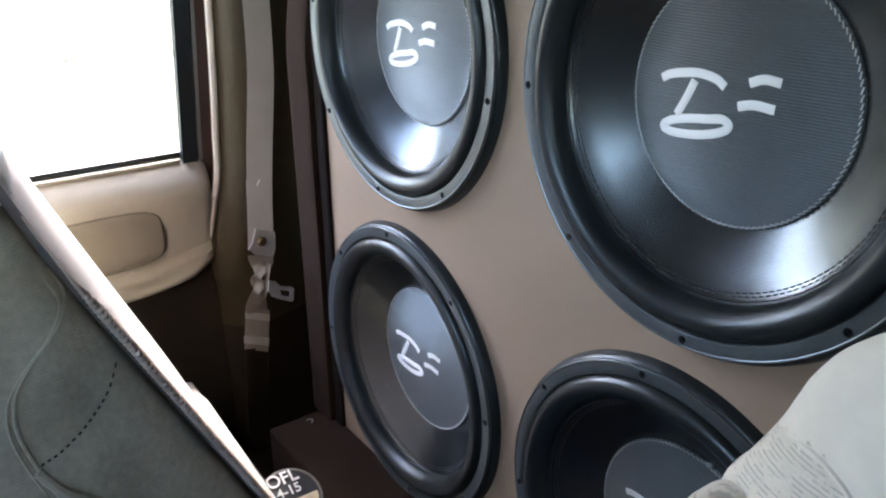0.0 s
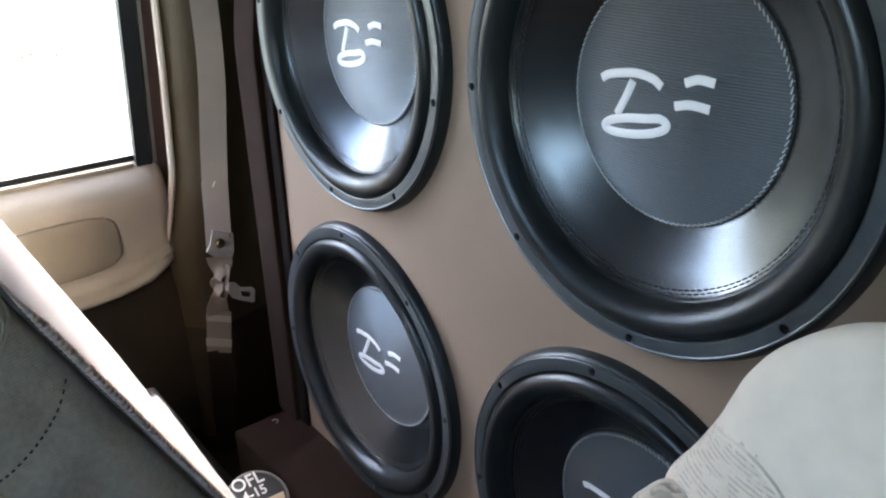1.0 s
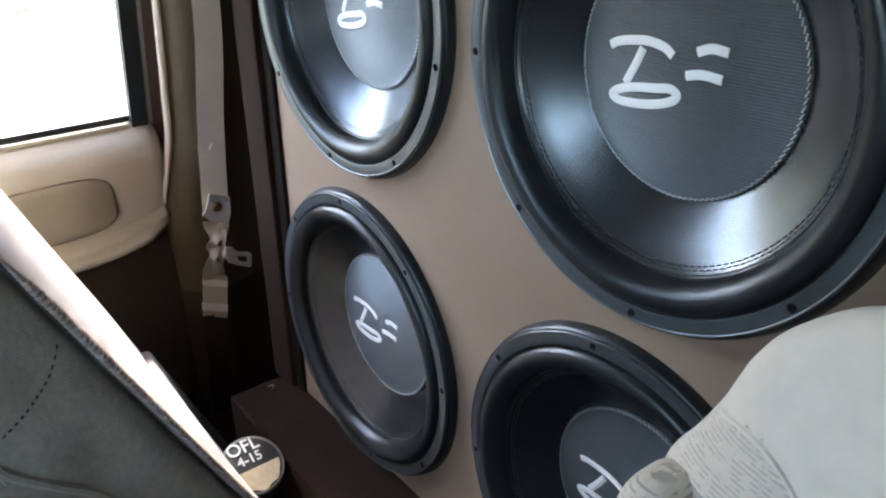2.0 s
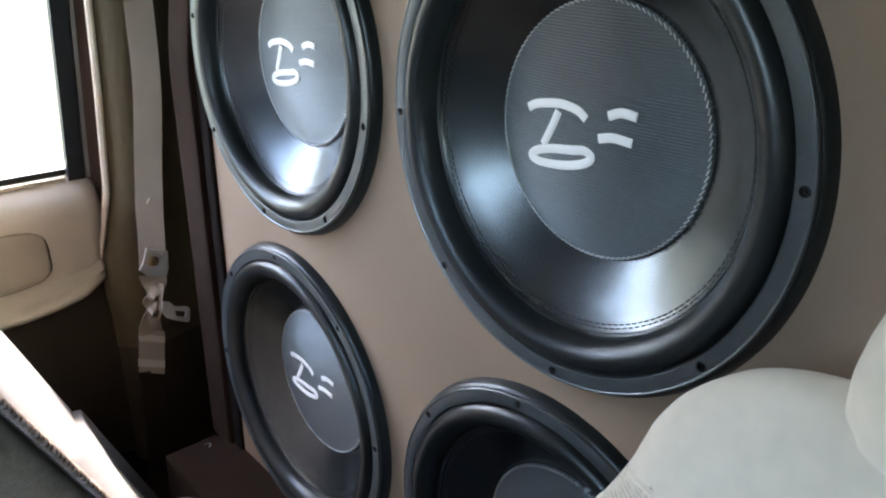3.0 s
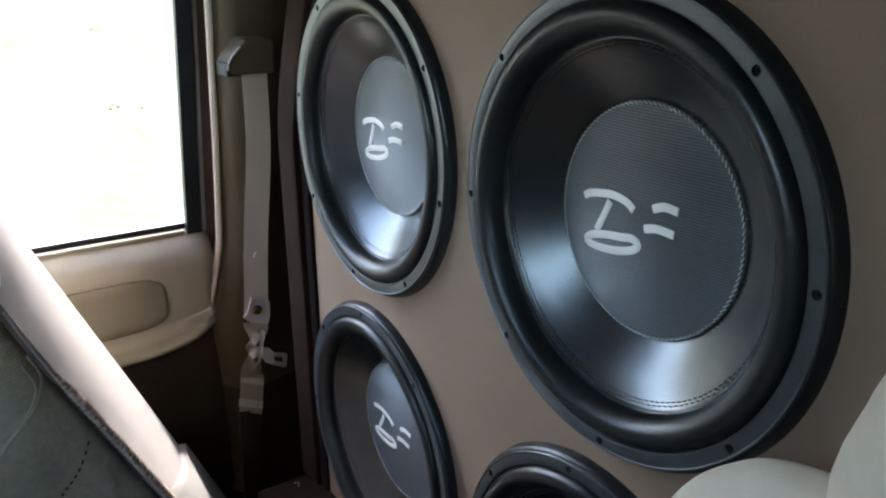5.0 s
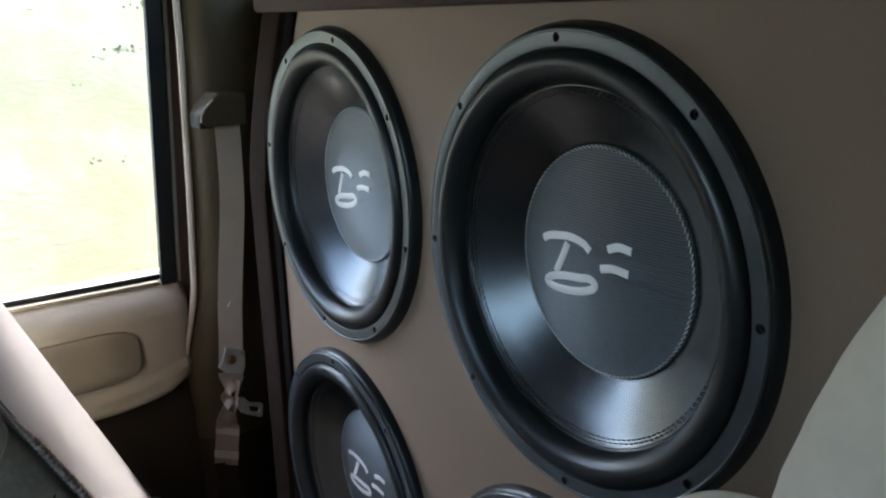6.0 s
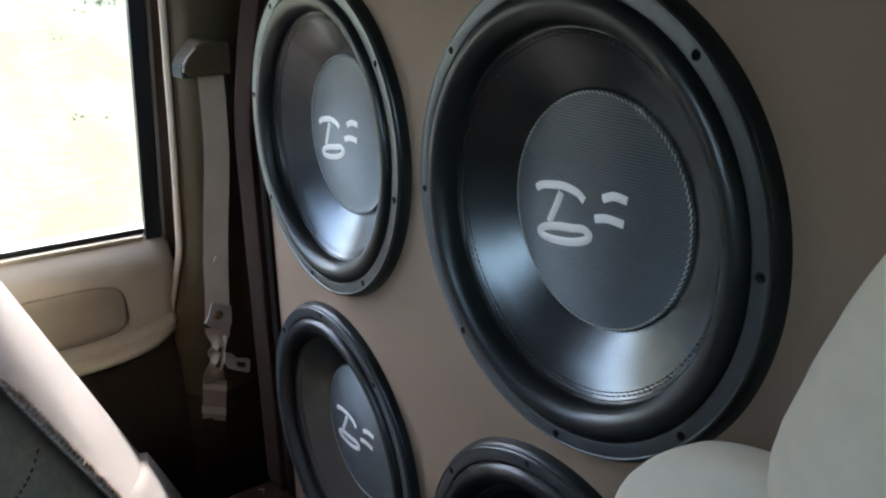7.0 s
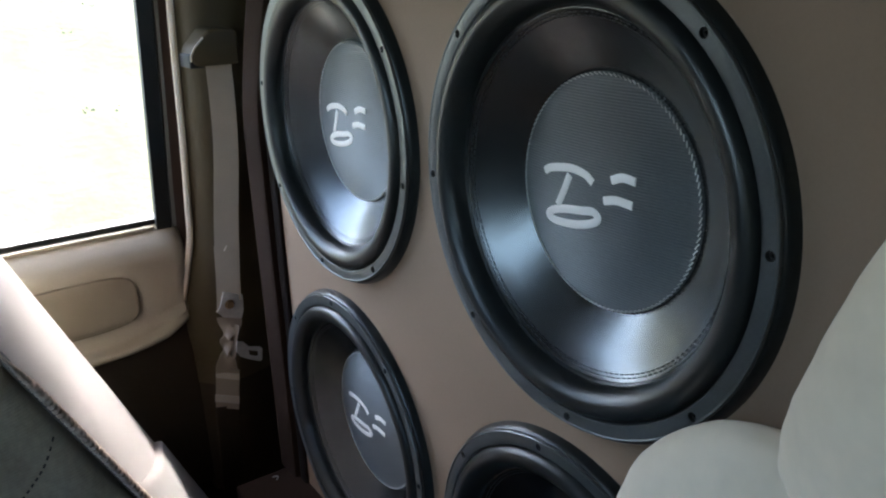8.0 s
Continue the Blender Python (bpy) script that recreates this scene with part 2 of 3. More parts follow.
def curve(points, steps=8):
    """A smooth line through points."""
    p = [Vector(q) for q in points]
    p = [2 * p[0] - p[1]] + p + [2 * p[-1] - p[-2]]
    out = []
    for i in range(1, len(p) - 2):
        for k in range(steps):
            t = k / steps
            out.append(0.5 * ((2 * p[i]) + (p[i + 1] - p[i - 1]) * t + (2 * p[i - 1] - 5 * p[i] + 4 * p[i + 1] - p[i + 2]) * t * t + (3 * p[i] - p[i - 1] - 3 * p[i + 1] + p[i + 2]) * t ** 3))
    out.append(p[-2])
    return out


def grid(fn, nu, nv, thick=0.0, normal=None):
    """A sheet fn(u, v), u and v from 0 to 1; given thickness, it is closed at the back along normal."""
    bm = bmesh.new()
    rows = [[bm.verts.new(fn(i / nu, j / nv)) for j in range(nv + 1)] for i in range(nu + 1)]
    for i in range(nu):
        for j in range(nv):
            bm.faces.new((rows[i][j], rows[i + 1][j], rows[i + 1][j + 1], rows[i][j + 1]))
    if thick:
        back = Vector(normal) * thick
        rear = [[bm.verts.new(v.co + back) for v in row] for row in rows]
        for i in range(nu):
            for j in range(nv):
                bm.faces.new((rear[i][j], rear[i][j + 1], rear[i + 1][j + 1], rear[i + 1][j]))
        edge = [(rows[i][0], rear[i][0]) for i in range(nu + 1)] + [(rows[nu][j], rear[nu][j]) for j in range(1, nv + 1)]
        edge += [(rows[i][nv], rear[i][nv]) for i in range(nu - 1, -1, -1)] + [(rows[0][j], rear[0][j]) for j in range(nv - 1, 0, -1)]
        for (a, b), (c, d) in zip(edge, edge[1:] + edge[:1]):
            bm.faces.new((a, b, d, c))
    return bm


def cushion(sx, sy, sz, power=3.5, n=28, bend=None, rim=None):
    """A padded block of those half sizes: a rounded rectangle in x and z, rim its rounding towards y, shaped further by bend(point)."""
    rim = rim or power
    bm = bmesh.new()
    bmesh.ops.create_uvsphere(bm, u_segments=2 * n, v_segments=n, radius=1.0)
    for v in bm.verts:
        d = v.co.normalized()
        flat = (abs(d.x) ** power + abs(d.z) ** power) ** (1 / power)
        s = (flat ** rim + abs(d.y) ** rim) ** (-1 / rim)
        q = Vector((d.x * s * sx, d.y * s * sy, d.z * s * sz))
        v.co = bend(q) if bend else q
    return bm


# ---- the baffle wall with its four openings ----
WALL_Y = 0.013
TR, TL, BL, BR = (0.0, 0.78), (-0.4174, 0.7796), (-0.4192, 0.3666), (0.0014, 0.3688)
HOLE = 0.181


def edge_x(z):
    return -0.602 + 0.100 * max(0.0, (z - 0.74) / 0.245) ** 1.4


def holed_panel(bm, x0, x1, z0, z1, c, r, y0, y1, n=96):
    """A rectangle with a round opening, y0 in front and y1 behind."""
    loops = []
    for y in (y0, y1):
        inner, outer = [], []
        for k in range(n):
            a = 2 * math.pi * k / n
            s, q = math.sin(a), math.cos(a)
            inner.append(bm.verts.new((c[0] + r * s, y, c[1] + r * q)))
            tx = ((x1 - c[0]) if s > 0 else (x0 - c[0])) / s if abs(s) > 1e-6 else 1e9
            tz = ((z1 - c[1]) if q > 0 else (z0 - c[1])) / q if abs(q) > 1e-6 else 1e9
            t = min(tx, tz)
            outer.append(bm.verts.new((c[0] + t * s, y, c[1] + t * q)))
        for want in ((x0, z0), (x1, z0), (x1, z1), (x0, z1)):
            near = min(outer, key=lambda v: (v.co.x - want[0]) ** 2 + (v.co.z - want[1]) ** 2)
            near.co.x, near.co.z = want
        loops.append((inner, outer))
    (i0, o0), (i1, o1) = loops
    for k in range(n):
        j = (k + 1) % n
        bm.faces.new((i0[k], i0[j], o0[j], o0[k]))
        bm.faces.new((i1[k], o1[k], o1[j], i1[j]))
        bm.faces.new((i0[k], i1[k], i1[j], i0[j]))


bm = bmesh.new()
WX = (-0.645, -0.2085, 0.235)
WZ = (0.16, 0.5725, 1.02)
for c, i, j in ((TL, 0, 1), (TR, 1, 1), (BL, 0, 0), (BR, 1, 0)):
    holed_panel(bm, WX[i], WX[i + 1], WZ[j], WZ[j + 1], c, HOLE, WALL_Y, WALL_Y + 0.019)
bmesh.ops.remove_doubles(bm, verts=bm.verts, dist=0.0004)
for v in bm.verts:
    if v.co.x < -0.615:
        v.co.x = edge_x(v.co.z) - 0.010
wall = part("wall_rear", bm, M_BAFFLE, smooth=False)
tagged(wall, "taupe vinyl covered wooden baffle wall with four round openings", "wall", kind="structure")
bm = block(0.235, 0.70, WALL_Y, WALL_Y + 0.019, 0.16, 1.02)
tagged(part("wall_rear_side", bm, M_BAFFLE, smooth=False), "taupe vinyl covered wooden baffle wall beside the loudspeakers", "wall", kind="structure")
tagged(part("enclosure", block(-0.645, 0.70, 0.30, 0.32, 0.0, 1.04), M_FLOOR, smooth=False), "dark back board inside the loudspeaker enclosure", "wall", kind="structure")

# ---- loudspeakers ----
def roll(r0, y0, r1, y1, high, n=12):
    """A half-round bead between two radii, standing out by high."""
    out = []
    for k in range(n + 1):
        a = math.pi * k / n
        f = (1 - math.cos(a)) / 2
        out.append((r0 + (r1 - r0) * f, y0 + (y1 - y0) * f - high * math.sin(a)))
    return out


def ring_mesh(turn):
    """The cast ring with eight screw holes bored through it."""
    prof = [(0.1735, 0.006), (0.1752, 0.0030), (0.1762, 0.0006), (0.1775, 0.0), (0.1872, 0.0), (0.1882, -0.0006), (0.1890, -0.0006), (0.1896, 0.0002), (0.1898, 0.0022), (0.172, 0.0070)]
    solid = part("ring_blank", lathe([(r, y - WALL_Y) for r, y in prof], 128), M_RING)
    bm = bmesh.new()
    for k in range(8):
        a = radians(turn + 45 * k)
        m = Matrix.Translation((0.183 * math.sin(a), -WALL_Y, 0.183 * math.cos(a))) @ Matrix.Rotation(math.pi / 2, 4, "X")
        bmesh.ops.create_cone(bm, cap_ends=True, segments=16, radius1=0.0036, radius2=0.0036, depth=0.016, matrix=m)
    tool = part("bore", bm, M_SCREW)
    mod = solid.modifiers.new("bore", "BOOLEAN")
    mod.operation, mod.object, mod.solver = "DIFFERENCE", tool, "EXACT"
    me = bpy.data.meshes.new_from_object(solid.evaluated_get(bpy.context.evaluated_depsgraph_get()))
    bpy.data.objects.remove(solid)
    bpy.data.objects.remove(tool)
    me.name = "basket_ring"
    me.set_sharp_from_angle(angle=radians(30))
    return me


def loudspeaker(place, turn, logo_turn, label, size=1.0):
    top = root("subwoofer", (place[0], WALL_Y, place[1]), label, "loudspeaker", "subwoofers in the baffle wall")
    top.scale = (size, size, size)
    Y = -WALL_Y
    ring = new("basket_ring", ring_mesh(turn))
    ring.parent = top
    for k in range(8):
        a = radians(turn + 45 * k)
        bm = lathe([(0, 0.004), (0.0012, 0.0045), (0.0014, 0.0028), (0.003, 0.0028), (0.0034, 0.0034), (0.0034, 0.0078), (0, 0.0078)], 12, False)
        s = part("screw", bm, M_SCREW, top)
        s.location = (0.183 * math.sin(a), Y, 0.183 * math.cos(a))
    gasket = [(0.1880, 0.0032), (0.1900, 0.0026), (0.1916, 0.0036), (0.1930, 0.0058), (0.1941, 0.0086), (0.1949, 0.0112), (0.1953, WALL_Y), (0.1780, WALL_Y), (0.1780, 0.0078)]
    part("gasket", lathe([(r, y + Y) for r, y in gasket], 128), M_RUBBER, top, "black outer gasket")
    prof = [(0.1780, 0.0066)] + roll(0.1750, 0.0062, 0.1490, 0.0135, 0.0150, 18) + [(0.146, 0.0165)]
    prof = prof + [(r, y + 0.0022) for r, y in reversed(prof)]
    part("surround", lathe([(r, y + Y) for r, y in prof], 128), M_RUBBER, top)
    cone = [(0.1495, 0.0150), (0.1465, 0.0152), (0.1445, 0.0172), (0.128, 0.0275), (0.110, 0.0390), (0.094, 0.0490), (0.070, 0.066)]
    cone = cone + [(r, y + 0.002) for r, y in reversed(cone)]
    part("cone", lathe([(r, y + Y) for r, y in cone], 128), M_CONE, top)
    bm = bmesh.new()
    for row, r in enumerate((0.1438, 0.1412)):
        y = 0.0176 + row * 0.0016
        for k in range(150):
            a, b = 2 * math.pi * (k + 0.12 + 0.5 * row) / 150, 2 * math.pi * (k + 0.78 + 0.5 * row) / 150
            tube([(r * math.sin(q), y + Y - 0.0002, r * math.cos(q)) for q in (a, (a + b) / 2, b)], 0.0005, 5, bm)
    tagged(part("stitching", bm, M_THREAD, top, "two rows of black stitching"), kind="stuff")
    cap = [(0.0985, 0.0470), (0.0975, 0.0448), (0.096, 0.0440), (0.0945, 0.0442)]
    cap += [(0.0945 * q, 0.0442 - 0.0085 * (1 - q * q)) for q in (0.92, 0.82, 0.7, 0.55, 0.4, 0.25, 0.12)] + [(0, 0.0357)]
    capob = part("dust_cap", lathe([(r, y + Y) for r, y in cap], 128, False), M_CAP, top)

    bm = bmesh.new()
    for k in range(120):
        a, b = 2 * math.pi * (k + 0.05) / 120, 2 * math.pi * (k + 0.95) / 120
        tube([(0.0975 * math.sin(a), Y + 0.0442, 0.0975 * math.cos(a)), (0.0958 * math.sin(b), Y + 0.0432, 0.0958 * math.cos(b))], 0.0006, 5, bm)
    tagged(part("cap_edge", bm, M_CAPEDGE, capob, "frayed woven edge of the cap"), kind="stuff")

    def on_cap(u, v):
        r2 = (u * u + v * v) / 0.0945 ** 2
        return Vector((u, Y + 0.0442 - 0.0085 * (1 - r2) - 0.0004, v))

    def spun(points):
        c, s = math.cos(radians(logo_turn)), math.sin(radians(logo_turn))
        return [on_cap(u * c + v * s, -u * s + v * c) for u, v in points]

    def flat_line(points, w):
        return tube(spun([(p.x, p.z) for p in curve([(u, 0, v) for u, v in points], 6)]), w, 8, None, 0.25)

    marks = [
        [(-0.066, 0.009), (-0.058, 0.013), (-0.045, 0.016), (-0.029, 0.018), (-0.013, 0.016), (-0.004, 0.011)],
        [(-0.032, 0.012), (-0.038, -0.001), (-0.047, -0.017)],
        [(-0.016, -0.015), (-0.004, -0.013), (0.003, -0.016), (0.000, -0.021), (-0.012, -0.026), (-0.030, -0.030), (-0.052, -0.032), (-0.061, -0.029), (-0.053, -0.023), (-0.035, -0.018), (-0.016, -0.015)],
        [(0.016, 0.017), (0.027, 0.021), (0.040, 0.020)],
        [(0.009, -0.001), (0.022, 0.002), (0.038, 0.001)],
    ]
    for line in marks:
        part("emblem_stroke", flat_line(line, 0.0036), M_WHITE, capob, "white painted stroke of the emblem")
    return top


loudspeaker(TR, -3.2, 0, "black fifteen-inch subwoofer with a ribbed rubber surround and white emblem")
loudspeaker(TL, 11.0, 0, "black subwoofer with a woven dust cap and white emblem", 0.983)
loudspeaker(BL, -5.2, 4, "black subwoofer with its white emblem turned askew", 0.996)
loudspeaker(BR, -8.7, 6, "black subwoofer half hidden behind the grey seat", 0.990)

# ---- floor, ledge and trim of the enclosure ----
tagged(part("floor", block(-1.02, 0.74, -1.49, 0.34, -0.03, 0.0), M_FLOOR, smooth=False), "dark brown carpeted cab floor", "floor", kind="structure")
LEDGE_Z = 0.172
tagged(part("ledge", block(-0.667, 0.70, -0.088, 0.30, 0.0, LEDGE_Z, 0.005), M_BROWN), "low brown carpeted ledge under the baffle wall", "ledge", kind="structure")


def upright(name, off0, off1, y0, y1, mat, label):
    """A board beside the baffle that leans in with the cab's side towards the roof."""
    def fn(u, v):
        z = LEDGE_Z + (1.045 - LEDGE_Z) * u
        a = math.pi * (v - 0.5)
        return Vector((edge_x(z) + (off0 + off1) / 2 + (off1 - off0) / 2 * math.sin(a), y0 + 0.004 * (1 - math.cos(a)) ** 2, z))
    return tagged(part(name, grid(fn, 40, 10, y1 - y0, (0, 1, 0)), mat), label, "trim", kind="structure")


# the black strip paints the shade of the gap beside the baffle
upright("trim", -0.024, 0.0, 0.0072, 0.06, M_GAPSHADE, "narrow black strip standing for the shaded gap along the baffle's edge")
upright("trim", -0.085, -0.025, -0.001, 0.06, M_BROWN, "dark brown upright board beside the baffle wall")
upright("trim", -0.115, -0.092, 0.05, 0.10, M_BROWN, "brown upright board set back behind the first")
tagged(part("header", block(-0.60, 0.70, -0.006, 0.10, 0.988, 1.20, 0.006), M_BROWNHEAD), "dark red-brown header board above the baffle wall", "trim", kind="structure")
# closes the recess; its dark colour stands for the shade inside
tagged(part("wall_gap", block(-0.98, -0.645, 0.14, 0.16, 0.0, 1.04), M_FLOOR, smooth=False), "added panel closing the recess behind the seat belt, its shade put into the colour", "wall", kind="structure")

# ---- side of the cab: door, window, pillar ----
LEAN = 0.09


def side_x(z):
    return -0.957 + LEAN * max(z - 0.55, 0)


pillar_edge = curve([(0, -0.019, 1.04), (0, -0.018, 0.93), (0, -0.020, 0.82), (0, -0.022, 0.70), (0, -0.026, 0.58), (0, -0.030, 0.515), (0, -0.044, 0.455), (0, -0.058, 0.395), (0, -0.059, 0.34), (0, -0.054, 0.27), (0, -0.05, 0.0)], 6)


def pillar_sheet(u, v):
    f = u * (len(pillar_edge) - 1)
    i = min(int(f), len(pillar_edge) - 2)
    p = pillar_edge[i].lerp(pillar_edge[i + 1], f - i)
    x = side_x(p.z) + 0.034 + 0.036 * math.sin(math.pi * min(1.0, v * 1.15) ** 0.62)
    return Vector((x, p.y + (0.15 - p.y) * v, p.z))


LOW = next(k for k, p in enumerate(pillar_edge) if p.z < 0.265) / (len(pillar_edge) - 1)
pil = part("pillar_trim", grid(lambda u, v: pillar_sheet(u * LOW, v), 48, 10, 0.03, (-1, 0, 0)), M_OLIVE)
# lower pillar in dark brown: the shade near the floor is in the colour
tagged(part("pillar_low_shade", grid(lambda u, v: pillar_sheet(LOW + (1 - LOW) * u, v) - Vector((0.003, 0, 0)), 16, 10, 0.03, (-1, 0, 0)), M_LOWER), "lower part of the pillar trim, its shade put into a dark brown colour", "pillar trim", kind="structure")
tagged(pil, "olive-beige moulded plastic pillar trim behind the door", "pillar trim", kind="structure")
part("edge_bead", tube([(side_x(p.z) + 0.038 - 0.010 * max(0.0, (0.42 - p.z) / 0.06), p.y - 0.004, p.z) for p in pillar_edge if p.z > 0.36], 0.0060, 8), M_CREAM, pil, "cream rounded edge bead")


def strip(name, y0, y1, out, mat, label, low=0.10, thick=0.03):
    def fn(u, v):
        z = low + (1.04 - low) * u
        shift = 0.035 * (z - 0.55)
        return Vector((side_x(z) + out, y0 + (y1 - y0) * v + shift, z))
    return tagged(part(name, grid(fn, 12, 1, thick, (-1, 0, 0)), mat), label, "door frame", kind="structure")


strip("door_frame", -0.056, -0.006, 0.006, M_BROWNSTRIP, "brown painted metal door frame")
strip("door_channel", -0.0525, -0.0460, 0.012, M_GREYSTRIP, "grey window channel strip", 0.535)
strip("door_rubber", -0.0805, -0.0555, 0.016, M_BLACK, "black rubber window frame seal", 0.535, 0.014)

door = root("door_1", (-0.957, -0.6, 0.0), "closed beige cab door with padded inset and armrest", "door", kind="structure")
D = Vector((0.957, 0.6, 0.0))


def door_profile(y):
    end = min(1.0, max(0.0, (-0.050 - y) / 0.05))
    lip = 0.335 + 0.03 * (1 - min(1.0, max(0.0, (-0.06 - y) / 0.16))) ** 2
    return [(-0.99, 0.538), (-0.968, 0.544), (-0.950, 0.541), (-0.932, 0.530), (-0.917, 0.512), (-0.908, 0.490), (-0.907, 0.466), (-0.912, 0.44), (-0.915, 0.40), (-0.915, lip + 0.04), (-0.908, lip + 0.024), (-0.896 - 0.02 * (1 - end), lip + 0.0185), (-0.889 - 0.026 * (1 - end), lip + 0.0130), (-0.888 - 0.026 * (1 - end), lip + 0.0075), (-0.893 - 0.026 * (1 - end), lip + 0.0025)]


def door_sheet(u, v):
    y = -1.15 + (1.15 - 0.042) * v
    pr = door_profile(y)
    f = u * (len(pr) - 1)
    i = min(int(f), len(pr) - 2)
    a, b = pr[i], pr[i + 1]
    x, z = a[0] + (b[0] - a[0]) * (f - i), a[1] + (b[1] - a[1]) * (f - i)
    back = max(0.0, (y + 0.062) / 0.020) ** 2
    return Vector((x - 0.025 * back, y, z)) + D


part("upper_panel", grid(door_sheet, 36, 120, 0.05, (-1, 0, 0)), M_DOOR, door, "beige moulded vinyl upper door panel")
part("lower_panel", block(-1.0, -0.925, -1.15, -0.044, 0.02, 0.36, 0.006, Matrix.Translation(D)), M_LOWER, door, "dark brown lower door panel")


def inset_sheet(u, v):
    a = 2 * math.pi * u
    p = 5.0
    c, s = math.cos(a), math.sin(a)
    q = (abs(c) ** p + abs(s) ** p) ** (-1 / p)
    w, h = 0.165 * q * c * v, 0.05 * q * s * v
    if v > 0.93:
        w, h = 0.165 * q * c * 0.985, 0.05 * q * s * 0.95
    y, z = -0.292 + w, 0.432 + h + 0.02 * w
    return Vector((-0.909 + 0.009 * (1 - v ** 5) - (0.012 if v > 0.93 else 0), y, z)) + D


part("padded_inset", grid(inset_sheet, 72, 14), M_INSET, door, "taupe cloth padded inset")
rim = [inset_sheet(k / 72, 0.92) + Vector((-0.002, 0.0, 0.0)) for k in range(73)]
# darker cord paints the shading of the crease round the inset
part("inset_groove", tube(rim, 0.0024, 6), M_GROOVE, door, "thin darker cord round the inset, standing for the groove's shade")
part("window_sill", block(-0.975, -0.953, -1.15, -0.080, 0.543, 0.553, 0.002, Matrix.Translation(D)), M_BLACK, door, "black rubber window wiper strip")
part("sill_ledge", block(-0.9525, -0.940, -1.15, -0.086, 0.5375, 0.5435, 0.0015, Matrix.Translation(D)), M_DOOR, door, "pale upper sill edge")


def pane_sheet(u, v):
    z = 0.53 + 0.62 * u
    return Vector((side_x(z) - 0.012, -1.15 + 1.095 * v, z)) + D


pane = part("window_pane", grid(pane_sheet, 1, 1, 0.004, (-1, 0, 0)), M_GLASS, door, "clear door window glass", smooth=False)
pane.visible_shadow = False

# ---- the rest of the cab, closed around the camera ----
bm = block(-1.02, -0.98, -1.49, -1.15, 0.0, 1.20)
box(bm, -1.02, -0.99, -1.15, 0.34, -0.03, 0.30)
box(bm, -1.02, -0.905, -1.15, 0.34, 1.03, 1.20)
for v in bm.verts:
    if abs(v.co.z - 1.03) < 1e-4:
        v.co.z = 1.023 - 0.084 * v.co.y
box(bm, -1.02, -0.99, -0.015, 0.34, 0.30, 1.0)
tagged(part("wall_passenger_side", bm, M_OLIVE, smooth=False), "olive-beige cab side panel round the door", "wall", kind="structure")
# driver's side wall, out of view and dark so that it bounces little light
bm = block(0.70, 0.74, -1.49, 0.34, -0.03, 0.70)
box(bm, 0.70, 0.74, -1.49, 0.34, 0.98, 1.20)
box(bm, 0.70, 0.74, -1.49, -1.18, 0.70, 0.98)
box(bm, 0.70, 0.74, -0.86, 0.34, 0.70, 0.98)
tagged(part("wall_driver_side", bm, M_LOWER, smooth=False), "plain unseen side wall, dark brown to cut bounced light, with a window opening", "wall", kind="structure")
glass = tagged(part("window_2", block(0.718, 0.722, -1.18, -0.86, 0.70, 0.98), M_GLASS, smooth=False), "clear driver's door window glass", "window", kind="structure")
glass.visible_shadow = False
# unseen front wall, widened to block part of the windscreen's light
bm = block(-0.98, 0.70, -1.49, -1.45, 0.0, 0.92)
box(bm, 0.31, 0.70, -1.49, -1.45, 0.92, 1.20)
box(bm, -0.98, -0.21, -1.49, -1.45, 0.92, 1.20)
tagged(part("wall_front", bm, M_FLOOR, smooth=False), "plain unseen front wall, added to narrow the windscreen and hold back light", "wall", kind="structure")
# roof out of view; darker than a usual lining to lower the fill
tagged(part("ceiling", block(-1.02, 0.74, -1.49, 0.34, 1.20, 1.24), M_ROOF, smooth=False), "plain unseen roof, its taupe kept dark to hold down bounced light", "ceiling", kind="structure")
glass = tagged(part("windscreen", block(-0.21, 0.31, -1.472, -1.467, 0.92, 1.20), M_GLASS, smooth=False), "clear glass in the narrowed windscreen opening", "windscreen", kind="structure")
glass.visible_shadow = False

# ---- passenger seat back, tipped forward ----
seat = root("passenger_seat", (-0.545, -0.24, 0.0), "grey-green velour seat back tipped forward, pale rear cover", "seat")
TIP = Matrix.Translation((-0.545, -0.2138, 0.30)) @ Matrix.Rotation(radians(26.4), 4, "X")
S = Matrix.Translation((0.545, 0.24, 0.0)) @ TIP


def far_drop(z):
    return 0.010 + 0.052 * z


def flare(z):
    return 0.010 * max(0.0, min(1.0, (z - 0.36) / 0.14)) ** 1.5


def seat_bend(q):
    z = q.z + 0.08
    f = 0.5 - q.x / 0.436
    w = S @ Vector((q.x, q.y - 0.070, z)) - Vector((0.545, 0.24, 0.0))
    puff = 0.010 * math.exp(-((w.y + 0.405) / 0.030) ** 2 - ((w.z - 0.545) / 0.040) ** 2) + 0.008 * math.exp(-((w.y + 0.37) / 0.045) ** 2 - ((w.z - 0.44) / 0.045) ** 2)
    swell = puff * (1.0 if q.x > 0.1 else 0.0) + 0.016 * math.exp(-((z - 0.44) / 0.075) ** 2) * max(0.0, q.x / 0.218)
    fore = max(0.0, min(1.0, (0.066 - q.y) / 0.132))
    inner = max(0.0, (q.x - 0.15) / 0.068)
    swell += inner * (0.024 * fore ** 1.3 + 0.0038 * noise.noise((w.y * 26, w.z * 26, 3.0)) + 0.0018 * noise.noise((w.y * 70, w.z * 45, 8.0)))
    deep = 0.075 * fore * max(0.0, min(1.0, (0.46 - z) / 0.34)) ** 1.2
    return S @ Vector((q.x + swell, q.y - 0.070 - deep + far_drop(z) * f + flare(z) * (1 - 0.6 * f), z))


